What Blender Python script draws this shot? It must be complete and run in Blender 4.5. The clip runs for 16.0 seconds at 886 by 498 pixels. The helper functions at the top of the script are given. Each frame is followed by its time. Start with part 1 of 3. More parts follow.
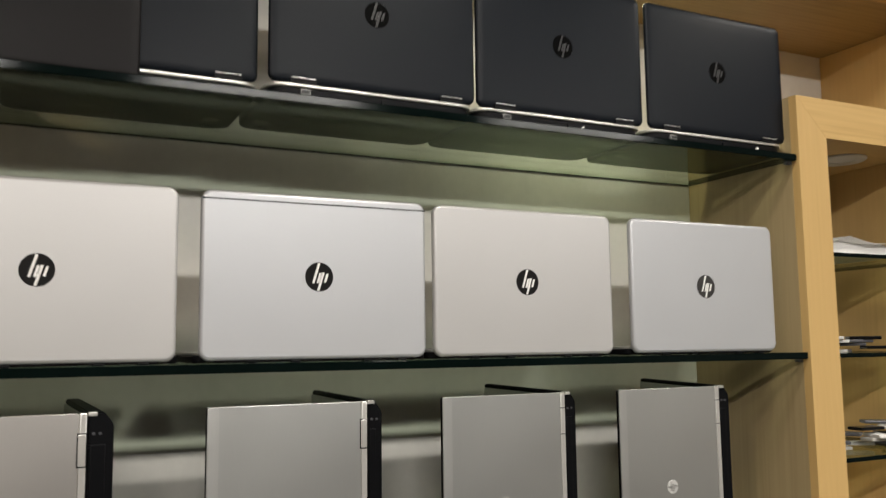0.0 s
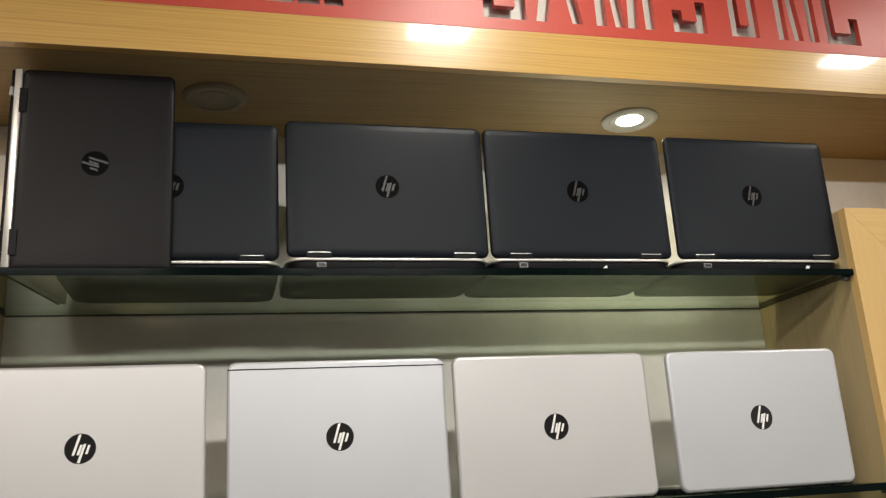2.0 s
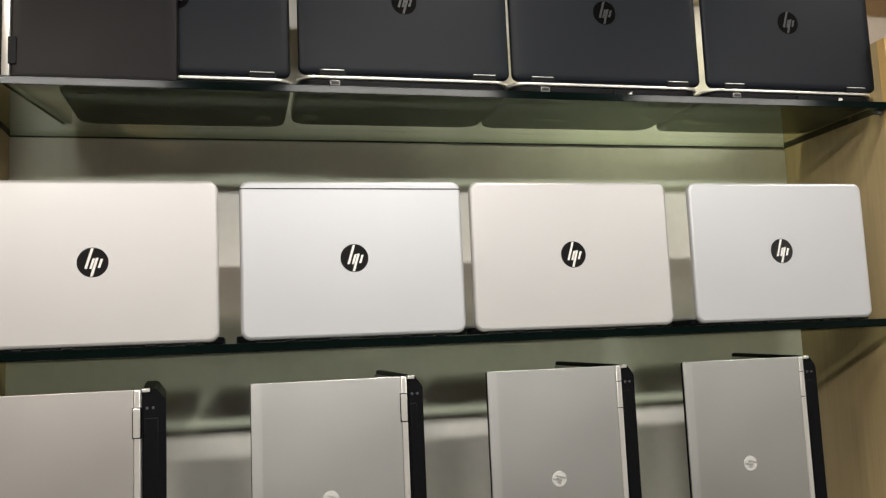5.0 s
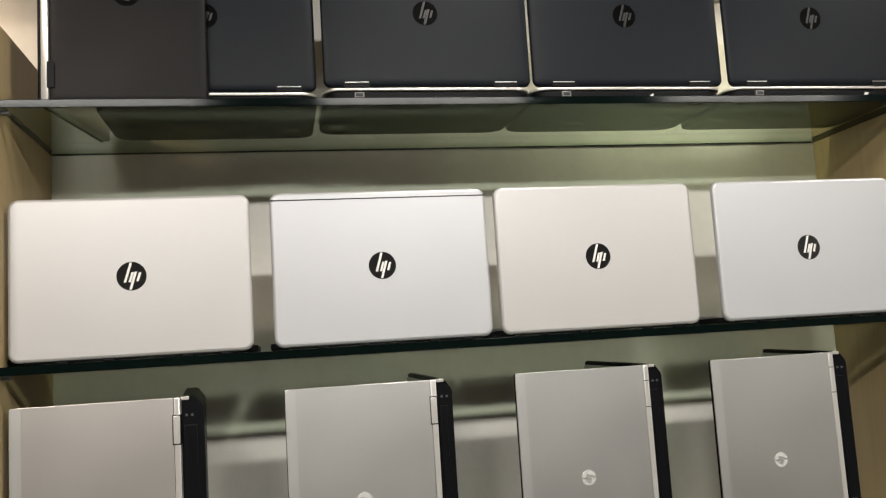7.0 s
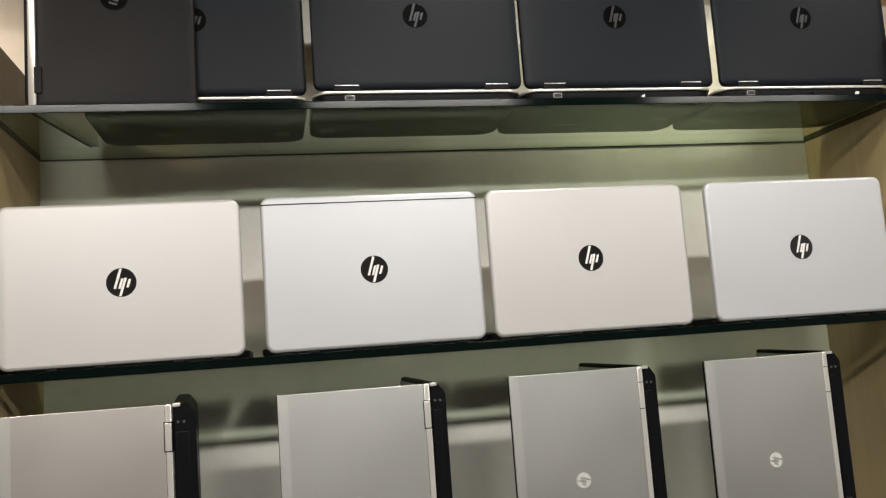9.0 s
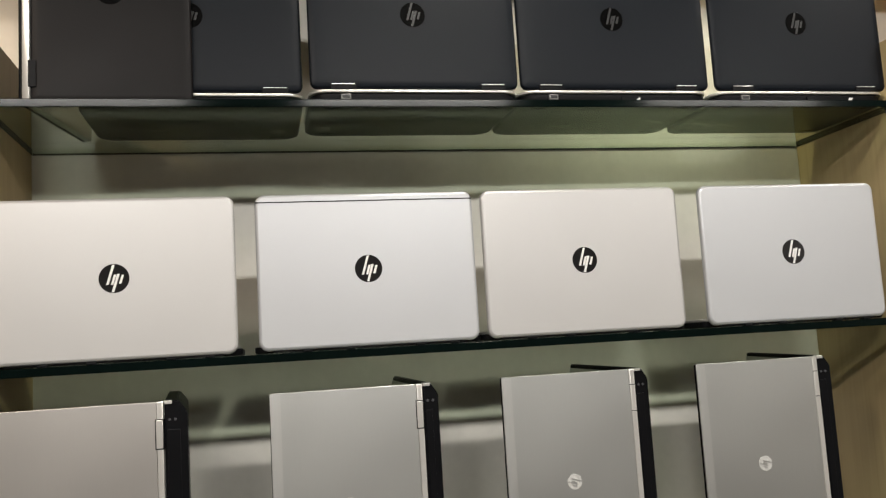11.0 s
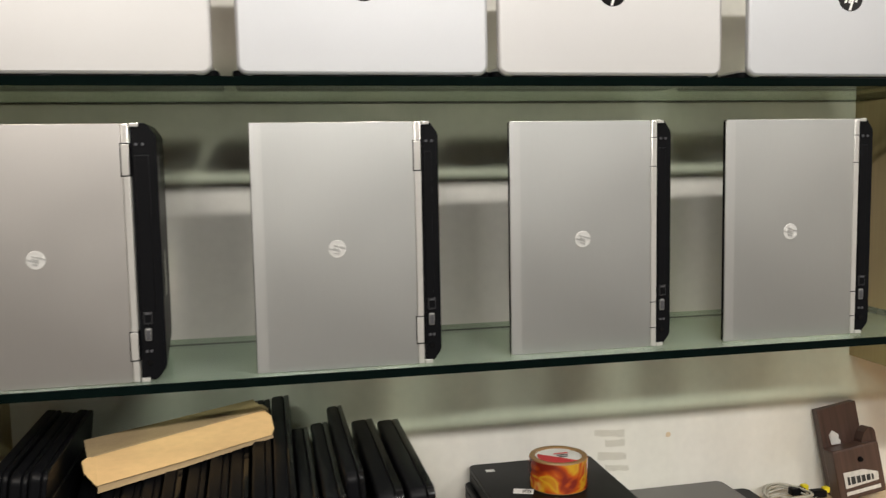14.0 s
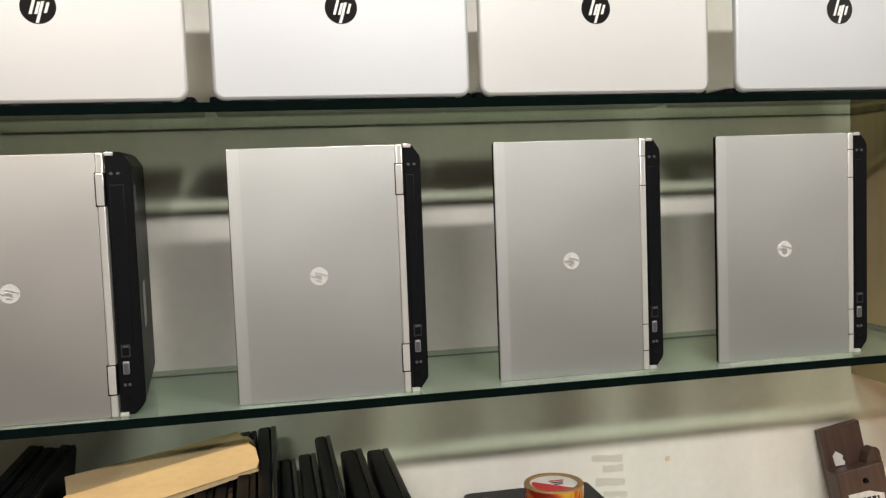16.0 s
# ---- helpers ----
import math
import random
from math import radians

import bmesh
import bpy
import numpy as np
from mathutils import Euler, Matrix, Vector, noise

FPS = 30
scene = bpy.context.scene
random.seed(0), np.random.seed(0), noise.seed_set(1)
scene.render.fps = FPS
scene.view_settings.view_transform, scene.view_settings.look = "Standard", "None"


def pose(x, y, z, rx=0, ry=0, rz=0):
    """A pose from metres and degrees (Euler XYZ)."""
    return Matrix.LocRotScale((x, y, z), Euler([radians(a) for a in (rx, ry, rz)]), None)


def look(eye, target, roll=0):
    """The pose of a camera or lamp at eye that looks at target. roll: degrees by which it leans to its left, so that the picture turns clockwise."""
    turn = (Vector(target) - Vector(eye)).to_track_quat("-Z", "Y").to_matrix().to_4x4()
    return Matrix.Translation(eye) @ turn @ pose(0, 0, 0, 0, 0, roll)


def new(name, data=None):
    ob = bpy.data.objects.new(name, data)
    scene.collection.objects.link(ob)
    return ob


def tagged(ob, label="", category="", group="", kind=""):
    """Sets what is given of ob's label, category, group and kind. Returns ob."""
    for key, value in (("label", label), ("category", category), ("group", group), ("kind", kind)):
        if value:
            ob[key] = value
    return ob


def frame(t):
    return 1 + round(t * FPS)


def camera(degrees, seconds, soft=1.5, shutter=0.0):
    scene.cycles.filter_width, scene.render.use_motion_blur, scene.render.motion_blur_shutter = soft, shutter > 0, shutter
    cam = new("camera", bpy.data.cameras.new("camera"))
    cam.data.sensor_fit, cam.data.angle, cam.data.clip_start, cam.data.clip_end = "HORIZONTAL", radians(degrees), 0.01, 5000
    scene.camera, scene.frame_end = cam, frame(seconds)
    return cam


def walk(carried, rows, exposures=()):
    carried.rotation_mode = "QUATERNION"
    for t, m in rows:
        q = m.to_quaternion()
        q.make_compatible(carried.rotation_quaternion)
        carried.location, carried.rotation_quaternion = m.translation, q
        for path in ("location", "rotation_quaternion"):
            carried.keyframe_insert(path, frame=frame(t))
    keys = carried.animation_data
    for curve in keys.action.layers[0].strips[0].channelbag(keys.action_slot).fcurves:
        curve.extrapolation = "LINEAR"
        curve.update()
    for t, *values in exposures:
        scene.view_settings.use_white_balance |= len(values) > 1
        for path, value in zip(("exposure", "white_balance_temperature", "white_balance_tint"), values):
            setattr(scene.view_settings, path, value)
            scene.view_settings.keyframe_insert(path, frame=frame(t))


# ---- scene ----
cam = camera(54.3, 16.0, soft=1.3, shutter=0.5)
METRES, EYE, TILT, LEAN, TURN = 0.856, 1.5, 0.0, 0.0, -26.5
ROWS = [
    (0.5, 0.1012, -0.074, 0.031, 4.5, 9.94, 2.5),
    (1.0, 0.2736, -0.0433, 0.0162, 10.67, 13.88, 2.29),
    (1.5, 0.3054, -0.0327, 0.0155, 12.38, 15.06, 3.38),
    (2.0, 0.3043, -0.038, 0.0125, 12.67, 15.46, 3.46),
    (2.5, 0.3016, -0.0426, 0.0118, 13.31, 15.65, 3.25),
    (3.0, 0.3016, -0.0397, 0.0129, 13.24, 15.7, 3.32),
    (3.5, 0.2984, -0.0498, 0.0111, 13.82, 16.08, 3.08),
    (4.0, 0.2828, -0.0485, 0.0127, 13.77, 14.2, 2.19),
    (4.5, 0.2864, 0.0058, -0.0415, 13.54, 8.93, 1.88),
    (7.0, 0.3068, -0.0098, -0.0439, 15.87, 6.59, 3.53),
    (7.5, 0.3052, -0.0041, -0.0421, 15.75, 6.68, 3.56),
    (8.0, 0.3039, 0.0021, -0.0406, 15.21, 6.53, 3.64),
    (8.5, 0.3046, -0.0019, -0.0414, 15.19, 6.54, 3.84),
    (9.0, 0.3067, -0.0023, -0.0418, 15.48, 6.72, 4.1),
    (11.5, 0.2927, -0.0057, -0.0365, 14.26, 6.43, 3.15),
    (12.0, 0.2925, -0.0069, -0.0413, 14.17, 5.54, 2.74),
    (12.5, 0.246, 0.0384, -0.0826, 13.5, 1.94, 2.54),
    (13.0, 0.1616, 0.0776, -0.1388, 10.33, -3.29, 2.53),
    (13.5, 0.1569, 0.0934, -0.1624, 12.05, -5.96, 1.35),
    (14.0, 0.2503, 0.1579, -0.1692, 14.74, -5.41, 1.05),
    (14.5, 0.2769, 0.191, -0.168, 14.97, -4.28, 2.0),
    (15.0, 0.2802, 0.21, -0.1683, 14.93, -4.14, 2.32),
    (15.5, 0.2761, 0.2059, -0.1675, 14.86, -4.16, 2.18),
    (16.0, 0.2743, 0.1967, -0.1656, 15.03, -4.06, 2.16),
]
# moments within the quick rises and drops of the camera
EXTRA = [
    (0.0, look((0.005, 0.001, 1.495), (0.886, 1.783, 1.717), -0.7)),
    (0.2, look((-0.010, -0.040, 1.502), (0.866, 1.740, 1.752), -1.6)),
    (0.7, look((0.107, -0.115, 1.515), (0.775, 1.725, 1.927), -2.4)),
    (4.2, look((0.211, -0.126, 1.468), (0.651, 1.774, 1.912), -2.0)),
    (4.3, look((0.210, -0.113, 1.459), (0.661, 1.794, 1.863), -2.0)),
    (4.7, look((0.215, -0.089, 1.452), (0.692, 1.839, 1.688), -2.4)),
    (12.2, look((0.222, -0.104, 1.462), (0.650, 1.844, 1.613), -2.6)),
    (12.8, look((0.188, -0.022, 1.420), (0.683, 1.915, 1.356), -2.5)),
    (13.2, look((0.155, 0.012, 1.405), (0.684, 1.925, 1.161), -1.7)),
]
path = [(t, pose(0, 0, EYE, TILT, LEAN, TURN) @ pose(METRES * x, METRES * y, METRES * z, 90 + pitch, roll, yaw)) for t, x, y, z, yaw, pitch, roll in ROWS]
walk(cam, sorted(path + EXTRA, key=lambda r: r[0]), exposures=[(0.0, -0.56), (0.45, -0.27), (1.0, -0.45), (3.8, -0.46), (4.5, -0.33), (7.0, -0.30), (7.9, -0.50), (9.0, -0.34), (11.4, -0.41), (12.0, -0.37), (12.5, -0.49), (13.4, -0.42), (14.5, -0.13), (16.0, -0.13)])

# ---- light ----
world = bpy.data.worlds.new("shop_dusk")
world.use_nodes = True
world.node_tree.nodes["Background"].inputs[0].default_value = (0.9, 0.95, 1.0, 1)
world.node_tree.nodes["Background"].inputs[1].default_value = 0.02
scene.world = world


def area_lamp(name, x, y, z, sx, sy, watts, colour):
    lamp = bpy.data.lights.new(name, "AREA")
    lamp.shape, lamp.size, lamp.size_y, lamp.energy, lamp.color = "RECTANGLE", sx, sy, watts, colour
    ob = new(name, lamp)
    ob.matrix_world = look((x, y, z), (x, y + 0.001, z - 1))
    return ob


CEIL = 2.68
LINE_ROW = [(-0.55, -1.45), (0.95, -1.45), (2.65, -1.45)]
DOWN_ROW = [(-0.95, -0.15), (0.755, 0.55), (2.0, 0.55)]
for px, py in LINE_ROW:
    area_lamp("line_light_lamp", px, py, CEIL - 0.03, 0.96, 0.24, 62 if px > 2 else 85, (1.0, 0.957, 0.895))
for px, py in DOWN_ROW:
    area_lamp("down_light_lamp", px, py, CEIL - 0.03, 0.15, 0.24, 28 if px < 0 else 13 if px < 1 else 9, (1.0, 0.85, 0.70) if px < 0 else (1.0, 0.94, 0.84))
for sx, watts, tint in ((1.0, 1.7, (1.0, 0.96, 0.72)), (-0.50, 5.0, (1.0, 0.72, 0.46))):
    spot = bpy.data.lights.new("shelf_down_light_lamp", "AREA")
    spot.shape, spot.size, spot.energy, spot.color, spot.spread = "DISK", 0.05, watts, tint, radians(150 if sx > 0 else 180)
    new("shelf_down_light_lamp", spot).matrix_world = look((sx, 1.3, 2.181), (sx, 1.3005, 1.0))



# ---- materials ----
def material(name):
    m = bpy.data.materials.new(name)
    m.use_nodes = True
    nt = m.node_tree
    return m, nt, nt.nodes["Principled BSDF"]


def node(nt, kind, **sockets):
    n = nt.nodes.new(kind)
    for k, v in sockets.items():
        n.inputs[k].default_value = v
    return n


def ramp(nt, fac, stops):
    r = nt.nodes.new("ShaderNodeValToRGB")
    el = r.color_ramp.elements
    el[0].position, el[0].color = stops[0][0], (*stops[0][1], 1)
    el[1].position, el[1].color = stops[-1][0], (*stops[-1][1], 1)
    for p, c in stops[1:-1]:
        e = el.new(p)
        e.color = (*c, 1)
    nt.links.new(fac, r.inputs["Fac"])
    return r.outputs["Color"]


def coords(nt, scale):
    tc = nt.nodes.new("ShaderNodeTexCoord")
    mp = nt.nodes.new("ShaderNodeMapping")
    mp.inputs["Scale"].default_value = scale
    nt.links.new(tc.outputs["Object"], mp.inputs["Vector"])
    return mp.outputs["Vector"]


def noise_tex(nt, vec, scale, detail=4, rough=0.5, distortion=0.0):
    n = node(nt, "ShaderNodeTexNoise", Scale=scale, Detail=detail, Roughness=rough, Distortion=distortion)
    nt.links.new(vec, n.inputs["Vector"])
    return n.outputs["Fac"]


def bump(nt, bsdf, height, strength, distance):
    b = node(nt, "ShaderNodeBump", Strength=strength, Distance=distance)
    nt.links.new(height, b.inputs["Height"])
    nt.links.new(b.outputs["Normal"], bsdf.inputs["Normal"])


def plain(name, colour, rough=0.5, metal=0.0, vary=0.08, grain=200, bump_mm=0.0, coat=0.0, stretch=(1, 1, 1), rough_vary=0.05, spec=0.5):
    """A surface of one colour with fine grain, broad unevenness and an uneven gloss."""
    m, nt, b = material(name)
    v = coords(nt, stretch)
    fine, broad = noise_tex(nt, v, grain, 3), noise_tex(nt, coords(nt, (1, 1, 1)), 6, 4)
    mix = node(nt, "ShaderNodeMath")
    mix.operation = "ADD"
    nt.links.new(fine, mix.inputs[0])
    nt.links.new(broad, mix.inputs[1])
    lo = tuple(c * (1 - vary) for c in colour)
    hi = tuple(min(1, c * (1 + vary)) for c in colour)
    half = node(nt, "ShaderNodeMath")
    half.operation = "MULTIPLY"
    half.inputs[1].default_value = 0.5
    nt.links.new(mix.outputs[0], half.inputs[0])
    nt.links.new(ramp(nt, half.outputs[0], [(0.3, lo), (0.7, hi)]), b.inputs["Base Color"])
    mr = node(nt, "ShaderNodeMapRange")
    mr.inputs["To Min"].default_value, mr.inputs["To Max"].default_value = max(0.02, rough - rough_vary), min(1, rough + rough_vary)
    nt.links.new(broad, mr.inputs["Value"])
    nt.links.new(mr.outputs["Result"], b.inputs["Roughness"])
    b.inputs["Metallic"].default_value = metal
    b.inputs["Specular IOR Level"].default_value = spec
    b.inputs["Coat Weight"].default_value = coat
    b.inputs["Coat Roughness"].default_value = 0.1
    if bump_mm:
        bump(nt, b, fine, 0.4, bump_mm / 1000)
    return m


def wood(name, along, light, dark, rough=0.5, coat=0.0, figure=0.16, across=48.0):
    """Varnished pine-like laminate, with the grain along one axis."""
    m, nt, b = material(name)
    s = [across, across, across]
    s["xyz".index(along)] = 1.6
    v = coords(nt, tuple(s))
    rings = noise_tex(nt, v, 1.6, 3, 0.45, 0.6)
    s2 = [260.0, 260.0, 260.0]
    s2["xyz".index(along)] = 6.0
    fibre = noise_tex(nt, coords(nt, tuple(s2)), 1.0, 3)
    wave = node(nt, "ShaderNodeTexWave", Scale=0.9, Distortion=7.0, Detail=2.0)
    wave.inputs["Detail Scale"].default_value = 1.2
    wave.bands_direction = "DIAGONAL"
    nt.links.new(v, wave.inputs["Vector"])
    add = node(nt, "ShaderNodeMix")
    add.inputs[0].default_value = figure
    nt.links.new(rings, add.inputs[2])
    nt.links.new(wave.outputs["Fac"], add.inputs[3])
    add2 = node(nt, "ShaderNodeMix")
    add2.inputs[0].default_value = 0.3
    nt.links.new(add.outputs[0], add2.inputs[2])
    nt.links.new(fibre, add2.inputs[3])
    mid = tuple(0.6 * a + 0.4 * c for a, c in zip(light, dark))
    nt.links.new(ramp(nt, add2.outputs[0], [(0.2, dark), (0.42, mid), (0.7, light)]), b.inputs["Base Color"])
    b.inputs["Roughness"].default_value = rough
    b.inputs["Coat Weight"].default_value = coat
    b.inputs["Coat Roughness"].default_value = 0.06
    bump(nt, b, add2.outputs[0], 0.15, 0.0003)
    return m


def shelf_glass(name, tint, dust=0.0):
    """Clear float glass: see-through with a tint, gloss by the angle."""
    m, nt, b = material(name)
    out = nt.nodes["Material Output"]
    clear = node(nt, "ShaderNodeBsdfTransparent", Color=(*tint, 1))
    gloss = node(nt, "ShaderNodeBsdfGlossy", Color=(0.95, 1, 0.97, 1), Roughness=0.02)
    facing = node(nt, "ShaderNodeLayerWeight", Blend=0.5)
    steep = node(nt, "ShaderNodeMath")
    steep.operation = "POWER"
    steep.inputs[1].default_value = 5.0
    nt.links.new(facing.outputs["Facing"], steep.inputs[0])
    fres = node(nt, "ShaderNodeMath")
    fres.operation = "MULTIPLY_ADD"
    fres.inputs[1].default_value, fres.inputs[2].default_value = 0.5, 0.02
    nt.links.new(steep.outputs[0], fres.inputs[0])
    mix = nt.nodes.new("ShaderNodeMixShader")
    nt.links.new(fres.outputs[0], mix.inputs[0])
    nt.links.new(clear.outputs[0], mix.inputs[1])
    nt.links.new(gloss.outputs[0], mix.inputs[2])
    film = node(nt, "ShaderNodeBsdfDiffuse", Color=(0.50, 0.62, 0.54, 1))
    over = node(nt, "ShaderNodeMixShader", Fac=dust)
    if dust:
        smear = noise_tex(nt, coords(nt, (5, 9, 5)), 1.0, 5, 0.6)
        mr = node(nt, "ShaderNodeMapRange")
        mr.inputs["To Min"].default_value, mr.inputs["To Max"].default_value = dust * 0.6, dust * 1.4
        nt.links.new(smear, mr.inputs["Value"])
        nt.links.new(mr.outputs["Result"], over.inputs[0])
    nt.links.new(mix.outputs[0], over.inputs[1])
    nt.links.new(film.outputs[0], over.inputs[2])
    nt.links.new(over.outputs[0], out.inputs["Surface"])
    nt.nodes.remove(b)
    return m


def glow(name, colour, strength):
    m, nt, b = material(name)
    b.inputs["Base Color"].default_value = (0.8, 0.8, 0.8, 1)
    b.inputs["Emission Color"].default_value = (*colour, 1)
    b.inputs["Emission Strength"].default_value = strength
    return m


def wall_paint(name, base):
    """Off-white gloss laminate with long upright smears and a few scuffs."""
    m, nt, b = material(name)
    broad = noise_tex(nt, coords(nt, (9, 9, 0.8)), 1.0, 4, 0.55)
    fine = noise_tex(nt, coords(nt, (1, 1, 1)), 60, 4)
    mix = node(nt, "ShaderNodeMix")
    mix.inputs[0].default_value = 0.3
    nt.links.new(broad, mix.inputs[2])
    nt.links.new(fine, mix.inputs[3])
    nt.links.new(ramp(nt, mix.outputs[0], [(0.25, tuple(c * 0.86 for c in base)), (0.65, base)]), b.inputs["Base Color"])
    mr = node(nt, "ShaderNodeMapRange")
    mr.inputs["To Min"].default_value, mr.inputs["To Max"].default_value = 0.24, 0.42
    nt.links.new(broad, mr.inputs["Value"])
    nt.links.new(mr.outputs["Result"], b.inputs["Roughness"])
    bump(nt, b, broad, 0.15, 0.001)
    return m


def tape_print(name):
    """Printed wrap: red, orange and yellow flame stripes."""
    m, nt, b = material(name)
    n = noise_tex(nt, coords(nt, (14, 14, 22)), 1.0, 2, 0.5, 1.2)
    nt.links.new(ramp(nt, n, [(0.36, (0.20, 0.02, 0.01)), (0.47, (0.48, 0.08, 0.01)), (0.55, (0.58, 0.33, 0.02)), (0.64, (0.42, 0.06, 0.01))]), b.inputs["Base Color"])
    b.inputs["Roughness"].default_value = 0.2
    b.inputs["Coat Weight"].default_value = 0.6
    return m


OAK_L, OAK_D = (0.68, 0.45, 0.175), (0.53, 0.325, 0.11)
# the boards' pine, darkened to carry the shade under the soffit
SOFFIT_WOOD = wood("shaded_pine_soffit", "x", (0.34, 0.228, 0.090), (0.235, 0.152, 0.055), figure=0.35)
WOOD_X = wood("pine_laminate_lengthwise", "x", OAK_L, OAK_D)
WOOD_EDGE = wood("lacquered_pine_edge", "x", (0.62, 0.385, 0.115), (0.44, 0.255, 0.066), 0.3, 0.75, figure=0.3, across=115.0)
WOOD_Z = wood("pine_laminate_upright", "z", (0.66, 0.435, 0.17), (0.58, 0.37, 0.135))
# pale veneer pine, toned darker to hold the shade inside the bay
PANEL_WOOD = wood("shaded_pale_pine_panel", "z", (0.45, 0.345, 0.185), (0.37, 0.275, 0.14))
COUNTER_WOOD = wood("pale_counter_laminate", "x", (0.62, 0.47, 0.28), (0.50, 0.36, 0.19), 0.35)
WALL = wall_paint("off_white_wall_laminate", (0.80, 0.78, 0.72))
ROOM = plain("room_wall_paint", (0.24, 0.225, 0.205), 0.7, vary=0.04, grain=40)
FLOOR = plain("floor_tile", (0.03, 0.0285, 0.027), 0.3, vary=0.1, grain=30)
RED = plain("red_sign_board", (0.50, 0.066, 0.044), 0.42, vary=0.05, grain=120)
SIGN_BACK = plain("pale_sign_backing", (0.62, 0.61, 0.56), 0.5, vary=0.08)
GLASS = shelf_glass("green_float_glass", (0.79, 0.84, 0.76))
GLASS_TOP = shelf_glass("dusty_green_float_glass", (0.84, 0.93, 0.86), 0.165)
GLASS_CLEAN = shelf_glass("wiped_green_float_glass", (0.87, 0.92, 0.86), 0.008)
GLASS_EDGE = plain("dark_green_glass_edge", (0.002, 0.005, 0.0045), 0.10, spec=0.06, vary=0.3, grain=30, rough_vary=0.04)
BLACK_LID = plain("black_textured_lid", (0.0044, 0.0066, 0.0108), 0.41, spec=0.175, vary=0.10, grain=900, bump_mm=0.05, rough_vary=0.10)
BROWN_LID = plain("brown_black_textured_lid", (0.0062, 0.0050, 0.0054), 0.42, spec=0.16, vary=0.10, grain=900, bump_mm=0.05, rough_vary=0.10)
BLACK = plain("black_plastic", (0.0038, 0.004, 0.005), 0.40, spec=0.11, vary=0.2, grain=500)
BLACK_GLOSS = plain("black_gloss_plastic", (0.004, 0.004, 0.0045), 0.16, spec=0.28, vary=0.2, grain=300)
SILVER_LID = plain("pale_silver_lid", (0.566, 0.560, 0.558), 0.40, metal=0.4, vary=0.03, grain=1200, bump_mm=0.03)
BLUE_SILVER_LID = plain("cool_silver_lid", (0.548, 0.560, 0.584), 0.40, metal=0.4, vary=0.03, grain=1200, bump_mm=0.03)
BRUSHED = plain("brushed_grey_aluminium", (0.69, 0.70, 0.685), 0.39, metal=1.0, vary=0.012, grain=500, stretch=(1, 1, 0.05))
BRUSHED_WARM = plain("warm_grey_aluminium", (0.70, 0.675, 0.65), 0.39, metal=1.0, vary=0.012, grain=500, stretch=(1, 1, 0.05))
BRUSHED_LIP = plain("brushed_aluminium_lip", (0.735, 0.74, 0.725), 0.40, metal=0.96, vary=0.02, grain=300, stretch=(1, 1, 0.03))
BRIGHT = plain("satin_silver_trim", (0.72, 0.71, 0.68), 0.30, metal=0.6, vary=0.05)
CHROME = plain("dark_chrome_badge", (0.10, 0.10, 0.105), 0.10, metal=0.9, vary=0.08)
PALE_CHROME = plain("pale_chrome_badge", (0.80, 0.80, 0.78), 0.3, metal=0.45, vary=0.05)
BADGE_BLACK = plain("black_badge", (0.0012, 0.0012, 0.0013), 0.35, spec=0.03, vary=0.1)
BADGE_GREY = plain("grey_badge_mark", (0.02, 0.02, 0.022), 0.35)
WHITE_MARK = plain("white_badge_mark", (0.82, 0.82, 0.80), 0.35)
PORT_RIM = plain("dull_port_rim", (0.22, 0.22, 0.215), 0.4, metal=0.5)
GREY_PORT = plain("grey_port_metal", (0.10, 0.10, 0.11), 0.35, metal=0.4)
DARK_SCREEN = plain("dark_screen", (0.008, 0.008, 0.010), 0.12)
HINGE_GREY = plain("dark_grey_hinge", (0.022, 0.022, 0.024), 0.4, spec=0.3)
WHITE_PLASTIC = plain("white_plastic_rim", (0.75, 0.74, 0.70), 0.35, vary=0.04)
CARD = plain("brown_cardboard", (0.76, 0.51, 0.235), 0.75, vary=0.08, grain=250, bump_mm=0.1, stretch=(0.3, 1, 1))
# same cardboard, darkened for the faces turned away from the lamps
CARD_SHADED = plain("shaded_cardboard_side", (0.40, 0.29, 0.16), 0.8, vary=0.12, grain=250)
PAPER = plain("white_paper", (0.80, 0.79, 0.77), 0.7, vary=0.04)
WORN_PAPER = plain("worn_paper", (0.55, 0.53, 0.50), 0.7, vary=0.25, grain=120)
DULL_LABEL = plain("dull_underside_label", (0.16, 0.165, 0.14), 0.5, vary=0.2)
INK = plain("black_ink", (0.02, 0.02, 0.02), 0.6)
BROWN = wood("dark_brown_wood_block", "z", (0.085, 0.047, 0.036), (0.020, 0.012, 0.010), 0.35)
YELLOW = plain("yellow_plastic", (0.75, 0.62, 0.02), 0.35)
WIRE = plain("silver_grey_cable", (0.42, 0.40, 0.34), 0.35, vary=0.1)
TAPE_WRAP = tape_print("printed_tape_wrap")
TAPE_RED = plain("red_core_print", (0.60, 0.03, 0.04), 0.4)
TAPE_BODY = plain("brown_tape_side", (0.30, 0.17, 0.07), 0.25, vary=0.15)
GREY_LID = plain("grey_lid", (0.13, 0.125, 0.12), 0.4, metal=0.3, vary=0.06, grain=700)
LAMP_ON = glow("lit_lamp_lens", (0.98, 1.0, 0.82), 30.0)
PANEL_ON = glow("lit_panel_diffuser", (1.0, 0.95, 0.88), 6.0)
TAG_BLUE = plain("bluish_tag_paper", (0.30, 0.34, 0.40), 0.6)
# unlit downlight's lens and rim, with the dim soffit's shade in their colour
FROST = plain("shaded_frosted_lens", (0.25, 0.205, 0.14), 0.4)
RIM_SHADED = plain("shaded_lamp_rim", (0.23, 0.185, 0.12), 0.4)
